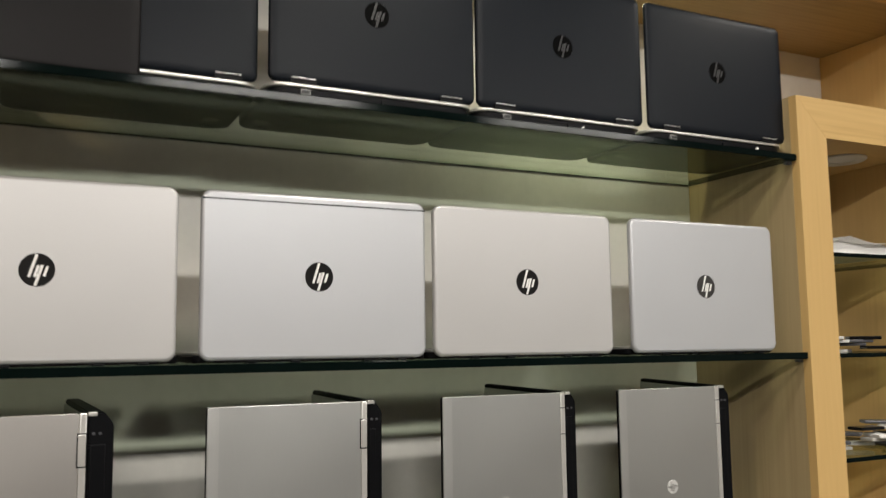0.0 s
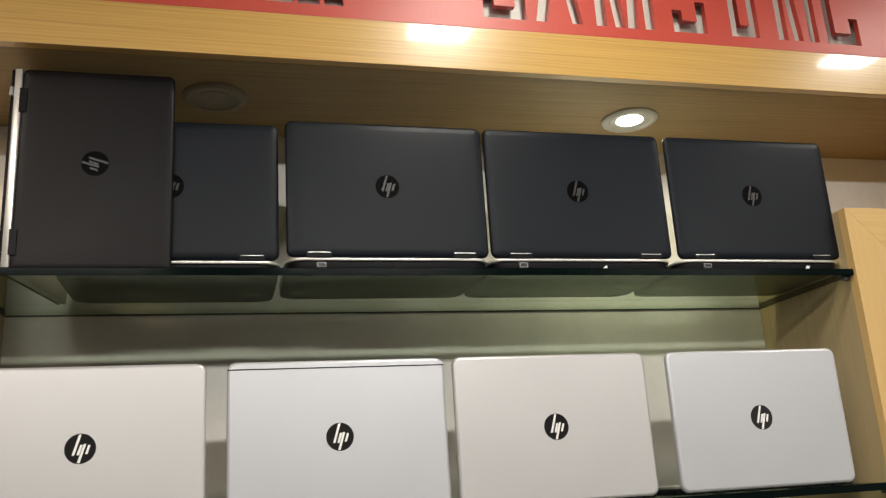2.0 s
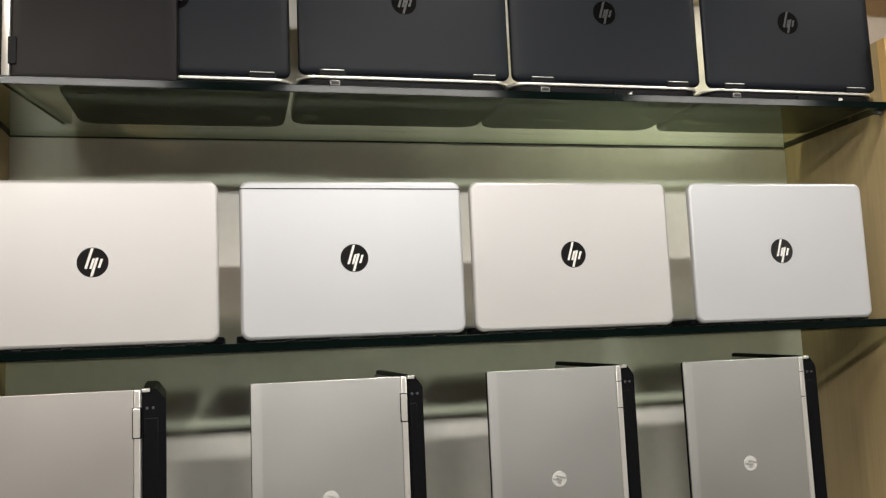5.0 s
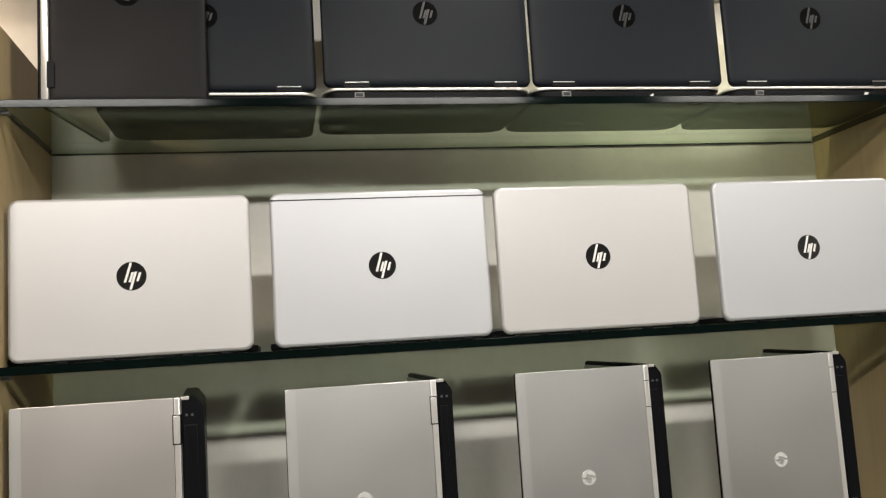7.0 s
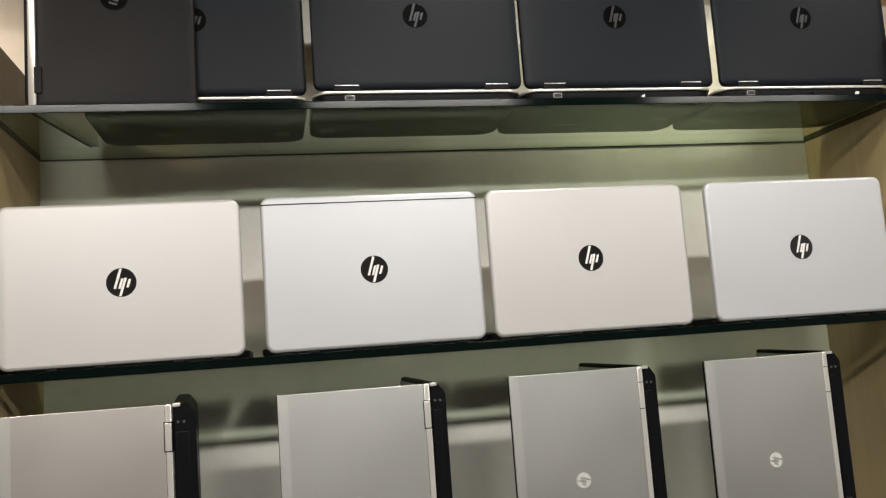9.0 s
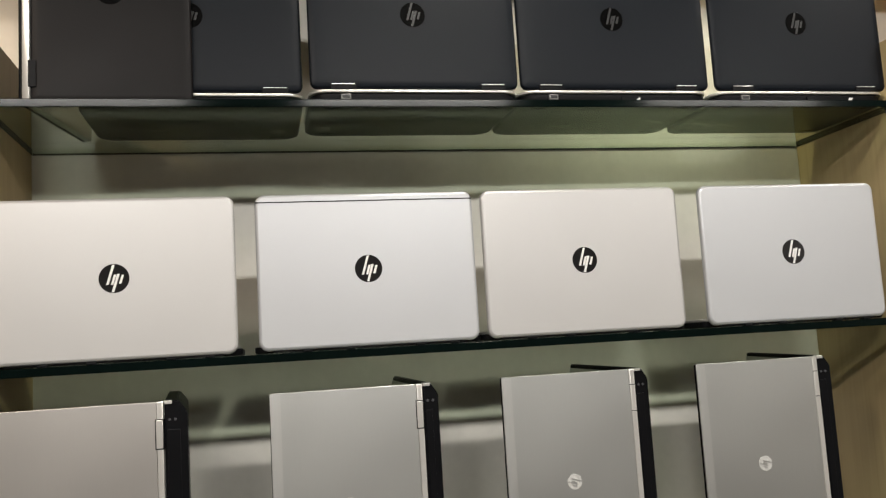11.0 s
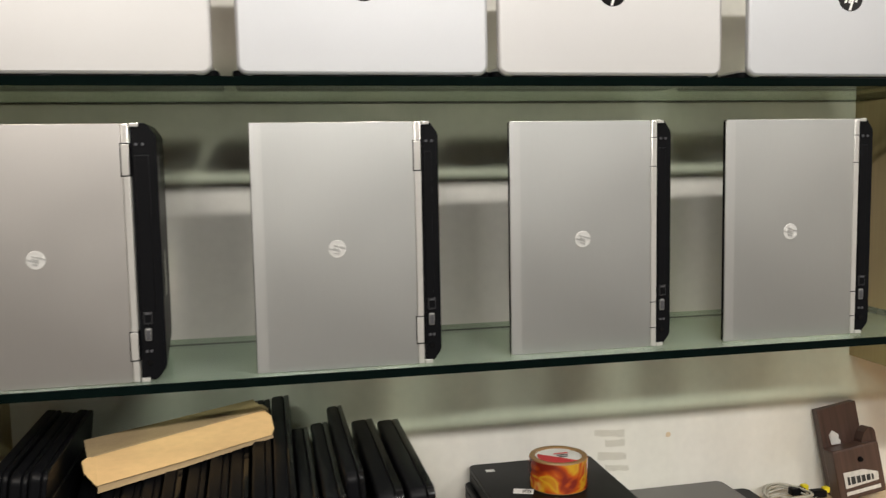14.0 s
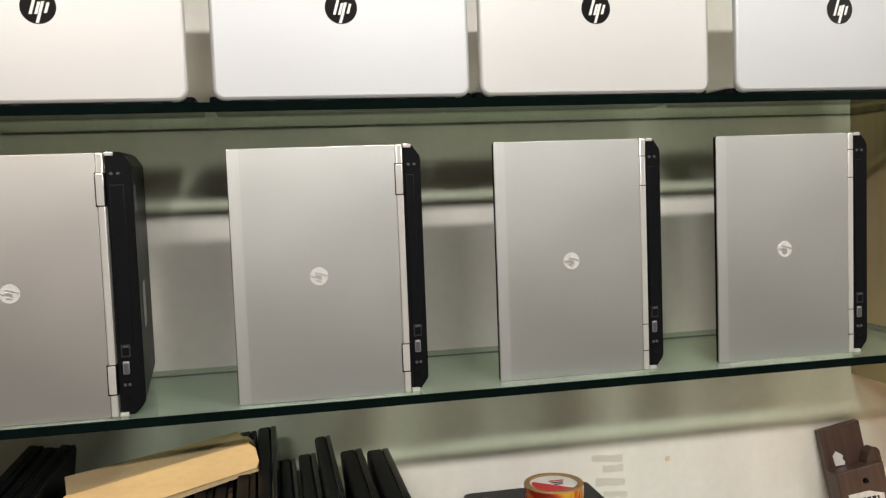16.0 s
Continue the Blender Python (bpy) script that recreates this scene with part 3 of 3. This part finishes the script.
def aluminium_laptop(label, hinge_x, y, opened, w=0.226, h=0.330, thick=0.031, wide=True, skin=None):
    """Turned on its side and opened like a book: lid to the room, base running back from the hinge."""
    root = thing("laptop", label, "laptop", Matrix.Translation((hinge_x, y, G3)), "grey aluminium laptops on the low shelf")
    lid = part("lid", slab(w - 0.010, h, 0.0022, 0.003, 0.0008, at=(-0.010 - (w - 0.010) / 2, 0.0011, h / 2), seg=4), skin or BRUSHED, root, "brushed grey aluminium lid")
    part("bezel", slab(w - 0.0095, h - 0.001, 0.0046, 0.003, 0.0008, at=(-0.010 - (w - 0.0095) / 2, 0.0046, h / 2), seg=4), BLACK, root, "black screen surround")
    part("lid_lip", box(-w + 0.0008, -w + 0.0155, -0.0005, 0.002, 0.002, h - 0.002), BRUSHED_LIP, lid, "lighter strip along the lid")
    badge(lid, -w * 0.515, h * 0.492, 0.0120, PALE_CHROME, BRUSHED, turn=90)
    part("hinge_bar", box(-0.0098, -0.0008, -0.0006, 0.011, 0.0, h, 0.002), BRIGHT, root, "bright hinge strip")
    for z0, z1 in ((h * 0.80, h * 0.925), (h * 0.085, h * 0.20)):
        if wide:
            # a cover that stands proud, with a dark gap all round
            gap = part("hinge", box(-0.0120, 0.0, -0.0008, 0.0105, z0 - 0.0003, z1 + 0.0003), BLACK, root)
            part("hinge_cover", box(-0.0114, -0.0008, -0.0010, 0.010, z0 + 0.0004, z1 - 0.0004, 0.0014), BRIGHT, gap)
        else:
            for z in (z0, z1):
                part("hinge_seam", box(-0.0099, -0.0006, -0.0009, 0.0105, z - 0.0005, z + 0.0005), BLACK, root)
    part("screen", box(-w + 0.015, -0.02, 0.0072, 0.0082, 0.014, h - 0.014), DARK_SCREEN, root)
    # the far end of the base stands a little higher than the hinge
    rise = Matrix()
    rise[2][1] = 0.028
    turn = rise @ Matrix.Rotation(radians(90 - opened), 4, "Z")
    c = 0.016
    # base: rear end faces the room, ends cut off at a slant
    bm = bmesh.new()
    sec = [(0.001, 0.001), (thick - 0.012, 0.001), (thick, c), (thick, h - c), (thick - 0.012, h + 0.0005), (0.001, h + 0.0005)]
    prism(sec, 0.004, 0.225, bm)
    bmesh.ops.bevel(bm, geom=list(bm.edges), offset=0.0018, segments=2, affect="EDGES")
    bm.transform(turn)
    base = part("base", bm, BLACK, root, "black laptop base seen from its rear end")

    def on_base(name, bm, mat, label=""):
        bm.transform(turn)
        part(name, bm, mat, base, label)

    on_base("battery", box(0.004, thick - 0.010, 0.0030, 0.02, h * 0.27, h * 0.88, 0.0012), BLACK)
    on_base("deck", box(-0.0018, 0.0012, 0.012, 0.222, 0.006, h - 0.006, 0.0005), BRUSHED)
    for z in (-0.0002, h - 0.0042):
        on_base("corner_cap", box(0.0005, 0.0112, 0.0005, 0.012, z, z + 0.0048, 0.0008), BRIGHT, "silver corner cap")
    on_base("network_port", box(0.0060, 0.0170, 0.0026, 0.008, 0.074, 0.090, 0.0006), HINGE_GREY, "network socket")
    on_base("network_opening", box(0.0075, 0.0155, 0.0020, 0.006, 0.0765, 0.0862), BLACK)
    on_base("network_contacts", box(0.0085, 0.0150, 0.0018, 0.005, 0.0868, 0.0886), GREY_PORT)
    on_base("video_port", box(0.0068, 0.0152, 0.0024, 0.008, 0.052, 0.069, 0.0022), PORT_RIM, "silver-rimmed video port")
    on_base("video_pins", box(0.0082, 0.0138, 0.0018, 0.006, 0.0540, 0.0670, 0.0012), GREY_PORT)
    on_base("power_socket", cyl(0.0038, 0.0038, 0.002, (0.011, 0.0036, 0.024), "y", 16), BLACK_GLOSS)
    for x, z in ((0.0075, h - 0.026), (0.0155, h - 0.026), (0.0085, 0.039), (0.0140, 0.039)):
        on_base("screw", cyl(0.0019, 0.0019, 0.002, (x, 0.0036, z), "y", 12), GREY_PORT)
    on_base("vent", box(thick - 0.001, thick + 0.0006, 0.055, 0.10, 0.10, 0.16), BLACK_GLOSS)
    on_base("sticker", box(thick - 0.0005, thick + 0.0004, 0.018, 0.045, h - 0.075, h - 0.040), GREY_PORT, "small pale sticker")
    return root


aluminium_laptop("grey aluminium laptop on its side against the pine panel", 0.090, 1.172, 86, w=0.228, thick=0.032, skin=BRUSHED_WARM)
aluminium_laptop("grey aluminium laptop on its side, opened like a book", 0.462, 1.175, 87, thick=0.0245)
aluminium_laptop("grey aluminium laptop on its side, opened like a book", 0.811, 1.190, 83, w=0.222, thick=0.026, wide=False)
aluminium_laptop("grey aluminium laptop on its side near the end panel", 1.142, 1.190, 91, w=0.223, thick=0.026, wide=False)


# ---- counter things ----
def shut_laptop(label, m, w, d, t, lid_mat, group="shut laptops on the counter"):
    """Closed laptop lying flat: x is its width, y its depth."""
    root = thing("laptop", label, "laptop", m, group)
    part("base", Z_lay(slab(w, d, t * 0.68, 0.014, 0.005), 0, t * 0.34), BLACK, root)
    part("lid", Z_lay(slab(w, d, t * 0.32, 0.014, 0.003), 0, t * 0.84), lid_mat, root)
    return root


# row of shut laptops standing on edge
rng = random.Random(4)
x = -0.095
k = 0
while x < 0.415:
    t = rng.uniform(0.024, 0.028) if x < 0.34 else 0.034
    d = 0.325 + rng.uniform(-0.006, 0.012)
    h = (0.212 if x < 0.21 else 0.224) + rng.uniform(-0.006, 0.008)
    if 0.19 < x < 0.26:
        h = 0.205
    if 0.30 < x < 0.33:
        h += 0.022
    tip = (14 if x < 0.09 else 10) if -0.04 < x < 0.25 else 0
    if tip:
        h = (0.150 if tip > 10 else 0.160) + 0.27 * max(x, 0.0) + rng.uniform(-0.004, 0.002)
    lean = 4 + rng.uniform(-1.5, 1.5)
    back = (1.435 if x < 0.25 else 1.395) - rng.uniform(0, 0.02)
    m = Matrix.Translation((x + t, back - d / 2, COUNTER + h / 2 + 0.002 + 0.0027 * tip)) @ Matrix.Rotation(radians(tip), 4, "X") @ Matrix.Rotation(radians(-lean), 4, "Y") @ Matrix.Rotation(radians(90), 4, "Y") @ Matrix.Rotation(radians(180), 4, "Z")
    lap = shut_laptop("black shut laptop standing on edge in a packed row", m, h, d, t, BLACK if k % 3 and x < 0.22 else BLACK_GLOSS, "packed row of black laptops")
    part("edge_trim", box(-h / 2 + 0.004, h / 2 - 0.004, d / 2 - 0.0035, d / 2 + 0.0006, t * 0.67, t * 0.70), GREY_PORT if k % 2 else BLACK_GLOSS, lap)
    x += t + 0.0036
    k += 1
for i, (xx, hh) in enumerate(((-0.135, 0.266), (-0.112, 0.261), (-0.089, 0.263))):
    m = Matrix.Translation((xx + 0.03, 1.29, COUNTER + hh / 2 + 0.004)) @ Matrix.Rotation(radians(7), 4, "Y") @ Matrix.Rotation(radians(90), 4, "Y") @ Matrix.Rotation(radians(180), 4, "Z")
    shut_laptop("tall black shut laptop on edge beside the pine panel", m, hh, 0.30, 0.022, BLACK, "packed row of black laptops")

tag = thing("sticker", "small bluish sticker on the side of a black laptop", "sticker", pose(-0.0312, 1.318, 0.958, 0, 7, 0))
part("paper", box(0, 0.0006, -0.022, 0.022, -0.017, 0.017, 0.0002), TAG_BLUE, tag)


def carton():
    """A long flattened carton lying across the row, deeper at one end, with a tucked end flap."""
    root = thing("cardboard_box", "long crushed brown cardboard box lying across the black laptops", "box",
                 Matrix.Translation((-0.010, 1.252, 0.977)) @ Matrix.Rotation(radians(1), 4, "Z") @ Matrix.Rotation(radians(-3), 4, "X"))
    front = [(0.015, -0.009), (0.130, 0.0145), (0.252, 0.038), (0.261, 0.030), (0.265, 0.011), (0.261, 0.002), (0.140, -0.0245), (0.023, -0.049)]
    bm = prism([(0.016 + 0.985 * (x - 0.015), z * 0.985 - 0.0004) for x, z in front], 0.0, 0.050)
    bmesh.ops.bevel(bm, geom=list(bm.edges), offset=0.0012, segments=2, affect="EDGES")
    part("body", bm, CARD_SHADED, root)
    bm = prism(front, -0.0022, -0.0002)
    bmesh.ops.bevel(bm, geom=[e for e in bm.edges if abs(e.verts[0].co.y - e.verts[1].co.y) < 1e-6], offset=0.0007, segments=2, affect="EDGES")
    part("front_panel", bm, CARD, root, "pale cardboard front panel")
    bm = prism([(0.0, 0.0), (0.008, 0.014), (0.012, 0.026), (0.011, 0.036), (-0.010, 0.043), (-0.018, 0.038), (-0.016, 0.022)], -0.0009, 0.0009)
    bm.transform(Matrix.Translation((0.0235, -0.0015, -0.0495)) @ Matrix.Rotation(radians(24), 4, "Z"))
    part("end_flap", bm, CARD, root, "bent cardboard end flap")
    bm = bmesh.new()
    near, far = [(0.013, -0.0088), (0.130, 0.0150), (0.2525, 0.0386)], [(0.000, 0.002), (0.118, 0.0215), (0.236, 0.0425)]
    rows = [[bm.verts.new((x, y, z + dz)) for x, z in line] for line, y in ((near, -0.0024), (far, 0.052)) for dz in (0.0, 0.0014)]
    for p, q in ((0, 1), (1, 3), (3, 2), (2, 0)):
        for i in range(2):
            bm.faces.new((rows[p][i], rows[p][i + 1], rows[q][i + 1], rows[q][i]))
    for i in (0, 2):
        bm.faces.new((rows[0][i], rows[1][i], rows[3][i], rows[2][i]))
    part("top_flap", bm, CARD_SHADED, root, smooth=False)
    part("loose_flap", prism([(0.024, -0.060), (0.140, -0.034), (0.264, -0.003), (0.2615, 0.0012), (0.140, -0.0252), (0.024, -0.0500)], 0.001, 0.03), CARD_SHADED, root, "loose bottom flap in shaded cardboard")
    return root


carton()

# stack with the roll of tape on it
for i in range(4):
    shut_laptop("black shut laptop in a small stack on the counter", Matrix.Translation((0.688 + 0.006 * (i % 2), 1.286, COUNTER + 0.0285 * i)) @ Matrix.Rotation(radians(90 + (2, -1, 1, 0)[i]), 4, "Z"), 0.325, 0.222, 0.028, BLACK, "stack of black laptops")
TOP = COUNTER + 0.114
tagged(new("sticker", mesh_of(box(0.605, 0.620, 1.405, 1.415, TOP, TOP + 0.0004), "sticker", PAPER)), "small pale sticker on a black laptop", "sticker")
lab = thing("barcode_label", "white barcode label on a black laptop", "label", Matrix.Translation((0.640, 1.306, TOP)) @ Matrix.Rotation(radians(-20), 4, "Z"))
part("paper", box(-0.016, 0.016, -0.010, 0.010, 0, 0.0004), PAPER, lab)
for i in range(9):
    part("ink_bar", box(-0.002 + i * 0.0017, -0.002 + i * 0.0017 + (0.0007, 0.0011)[i % 2], -0.006, 0.007, 0.0004, 0.0006), INK, lab)


def tape_roll(x, y, z):
    root = thing("tape_roll", "roll of brown packing tape with a red and yellow printed wrap", "tape", (x, y, z))
    R, r, H = 0.046, 0.038, 0.050
    part("roll", lathe([(r, 0), (R, 0), (R + 0.0006, 0.001), (R + 0.0006, H - 0.001), (R, H), (r, H)]), TAPE_BODY, root)
    part("wrap", lathe([(R + 0.0006, 0.002), (R + 0.0012, 0.002), (R + 0.0012, H - 0.002), (R + 0.0006, H - 0.002)]), TAPE_WRAP, root, "glossy flame-coloured wrap")
    disc = part("core_card", cyl(r, r, 0.001, (0, 0, H - 0.003)), PAPER, root, "printed core card")
    bm = bmesh.new()
    pts = [(0.034 * math.cos(a), 0.034 * math.sin(a)) for a in [radians(150 + i * 10) for i in range(17)]]
    vs = [bm.verts.new((px, py, H - 0.0018)) for px, py in pts]
    ws = [bm.verts.new((px, py, H - 0.0024)) for px, py in pts]
    bm.faces.new(vs)
    for i in range(len(vs)):
        bm.faces.new((vs[i], vs[(i + 1) % len(vs)], ws[(i + 1) % len(vs)], ws[i]))
    part("red_print", bm, TAPE_RED, disc)
    for i in range(3):
        part("print_bar", box(-0.004 + i * 0.002, 0.020 - i * 0.003, 0.010 - i * 0.008, 0.014 - i * 0.008, H - 0.0024, H - 0.0019), (TAPE_RED, INK, INK)[i], disc)


tape_roll(0.7035, 1.320, TOP)

shut_laptop("black shut laptop under a grey one on the counter", Matrix.Translation((1.004, 1.292, COUNTER)) @ Matrix.Rotation(radians(90), 4, "Z"), 0.318, 0.232, 0.021, BLACK)
shut_laptop("grey shut laptop lying on a black one", Matrix.Translation((0.952, 1.283, COUNTER + 0.0215)) @ Matrix.Rotation(radians(91), 4, "Z"), 0.318, 0.224, 0.022, GREY_LID)


def tube(name, pts, r, mat, parent, label=""):
    cu = bpy.data.curves.new(name, "CURVE")
    cu.dimensions, cu.bevel_depth, cu.bevel_resolution = "3D", r, 2
    sp = cu.splines.new("POLY")
    sp.points.add(len(pts) - 1)
    for p, co in zip(sp.points, pts):
        p.co = (*co, 1)
    ob = bpy.data.objects.new(name, cu)
    me = bpy.data.meshes.new_from_object(ob)
    bpy.data.objects.remove(ob)
    me.materials.append(mat)
    for p in me.polygons:
        p.use_smooth = True
    o = new(name, me)
    o.parent = parent
    if label:
        o["label"] = label
    return o


cab = thing("cable", "coiled silver-grey cable with black plugs and yellow tips", "cable", (1.175, 1.40, COUNTER))
crng = random.Random(7)
for i in range(7):
    ph, rx, ry = crng.uniform(0, 6), 0.047 + crng.uniform(-0.010, 0.008), 0.036 + crng.uniform(-0.008, 0.006)
    ox, oy = crng.uniform(-0.006, 0.006), crng.uniform(-0.006, 0.006)
    tube("loop", [(ox + rx * math.cos(ph + a * 0.26), oy + ry * math.sin(ph + a * 0.26), 0.004 + i * 0.004 + 0.004 * math.sin(a * 0.5 + i)) for a in range(25)], 0.0021, WIRE, cab)
tube("tail", [(0.02 + 0.004 * i, -0.03 - 0.008 * i, 0.004 + 0.001 * math.sin(i)) for i in range(14)], 0.0021, WIRE, cab)
for px, py, tip in ((0.028, 0.018, 0.0), (0.058, -0.002, 0.0)):
    plug = part("plug", box(px - 0.014, px + 0.014, py - 0.008, py + 0.008, 0.012, 0.026, 0.003), BLACK, cab, "black plug")
    part("plug_tip", box(px + 0.010, px + 0.021, py - 0.0055, py + 0.0055, 0.020, 0.030, 0.0015), YELLOW, plug, "yellow plug tip")


def phone_stand():
    """Dark wooden display block: a leaning back plate and a pocket in front."""
    root = thing("phone_stand", "dark brown wooden phone stand with torn white labels", "stand",
                 Matrix.Translation((1.319, 1.405, COUNTER + 0.003)) @ Matrix.Rotation(radians(-9), 4, "Y") @ Matrix.Rotation(radians(-6), 4, "X") @ Matrix.Scale(0.94, 4))
    part("back_plate", box(-0.044, 0.044, 0.012, 0.030, 0.002, 0.182, 0.002), BROWN, root)
    part("pocket", box(-0.048, 0.054, -0.022, 0.0115, 0.004, 0.105, 0.004), BROWN, root)
    ear = [(0.024, 0.095), (0.058, 0.095), (0.058, 0.116)] + [(0.046 + 0.012 * math.cos(a), 0.120 + 0.012 * math.sin(a)) for a in [radians(i * 22.5) for i in range(5)]] + [(0.034, 0.124), (0.026, 0.110)]
    part("side_ear", prism(ear, -0.012, 0.0114), BROWN, root, "rounded shoulder of the pocket")
    part("knob", cyl(0.006, 0.004, 0.006, (0.008, -0.024, 0.078), "y", 16), BLACK, root)
    lb = part("torn_label", prism([(-0.034, 0.028), (0.040, 0.030), (0.041, 0.046), (0.010, 0.058), (-0.034, 0.060)], -0.0235, -0.0226), WORN_PAPER, root, "torn white label")
    for i, (a, w) in enumerate(((-0.028, 0.005), (-0.020, 0.009), (-0.008, 0.008), (0.003, 0.008), (0.014, 0.008), (0.025, 0.004))):
        part("label_bar", box(a, a + w, -0.0242, -0.0236, 0.034, 0.050 - 0.001 * i), INK, lb)
    part("label_strip", box(-0.034, 0.042, -0.0235, -0.0226, 0.014, 0.021), WORN_PAPER, root)
    part("foil_patch", prism([(-0.026, 0.108), (-0.006, 0.106), (-0.010, 0.128), (-0.020, 0.136), (-0.028, 0.128)], 0.0105, 0.0118), PALE_CHROME, root, "scrap of silvery foil")
    for px, pz in ((-0.021, 0.127), (-0.012, 0.124), (-0.020, 0.114), (-0.010, 0.112)):
        part("pill", cyl(0.0032, 0.0042, 0.0018, (px, 0.0098, pz), "y", 12), PILL, root, "white pill in the foil")
    return root


phone_stand()

srng = random.Random(21)
for x, z, w, h in ((0.818, 0.868, 0.058, 0.012), (0.838, 0.848, 0.040, 0.013), (0.826, 0.824, 0.054, 0.013), (0.838, 0.803, 0.046, 0.010)):
    upper = [(x + w * i / 6, z + h + srng.uniform(-0.002, 0.002) - 0.08 * w * i / 6) for i in range(7)]
    lower = [(x + w * i / 6 + srng.uniform(-0.003, 0.003), z + srng.uniform(-0.0015, 0.0015) - 0.08 * w * i / 6) for i in range(6, -1, -1)]
    tagged(new("tape_scrap", mesh_of(prism(lower + upper, BACK - 0.0010, BACK - 0.0004), "tape_scrap", CLEAR_TAPE)), "torn scrap of grubby clear tape on the wall", "tape scrap")

tagged(new("glue_spot", mesh_of(cyl(0.005, 0.004, 0.0006, (0.962, BACK - 0.0004, 0.860), "y", 14), "glue_spot", STAIN)), "small dried glue spot on the wall", "glue spot")

# ---- things on the corner cabinet's shelves ----
papers = thing("paper_stack", "white papers lying on a glass shelf", "papers", (1.56, 1.30, 1.668))
for i in range(6):
    part("sheet", box(-0.11 + 0.006 * (i % 3), 0.12 - 0.006 * i, -0.10 + 0.003 * i, 0.10 - 0.004 * i, 0.0045 * i, 0.0045 * i + 0.0042, 0.0005), PAPER, papers)
bm = bmesh.new()
ends = [[bm.verts.new((-0.125 + 0.025 * i, -0.11 + 0.2 * j, 0.030 + 0.012 * math.sin(i * 0.7) * (1 - i / 11) - 0.022 * max(0, 3 - i) / 3)) for i in range(10)] for j in (0, 1)]
for i in range(9):
    bm.faces.new((ends[0][i], ends[0][i + 1], ends[1][i + 1], ends[1][i]))
bmesh.ops.solidify(bm, geom=list(bm.faces), thickness=0.002)
part("curled_sheet", bm, PAPER, papers, "curled top sheet")
prng = random.Random(11)
for shelf_z, n, y0 in ((1.470, 15, 1.24), (1.270, 24, 1.22)):
    for i in range(n):
        mat = (WORN_PAPER, GREY_PORT, BLACK, BLACK_GLOSS, PAPER)[i % 5]
        px, py = 1.435 + 0.27 * prng.random(), y0 + 0.08 * prng.random()
        bm = box(-0.032, 0.032, -0.018, 0.018, 0, 0.0066, 0.002)
        lay = i // 3
        bm.transform(Matrix.Rotation(prng.uniform(-1.2, 1.2), 4, "Z"))
        tagged(new("small_packet", mesh_of(bm, "small_packet", mat)), "small accessory packet lying in a pile on glass", "packet", "accessory packets").location = (px, py, shelf_z + 0.0068 * lay)
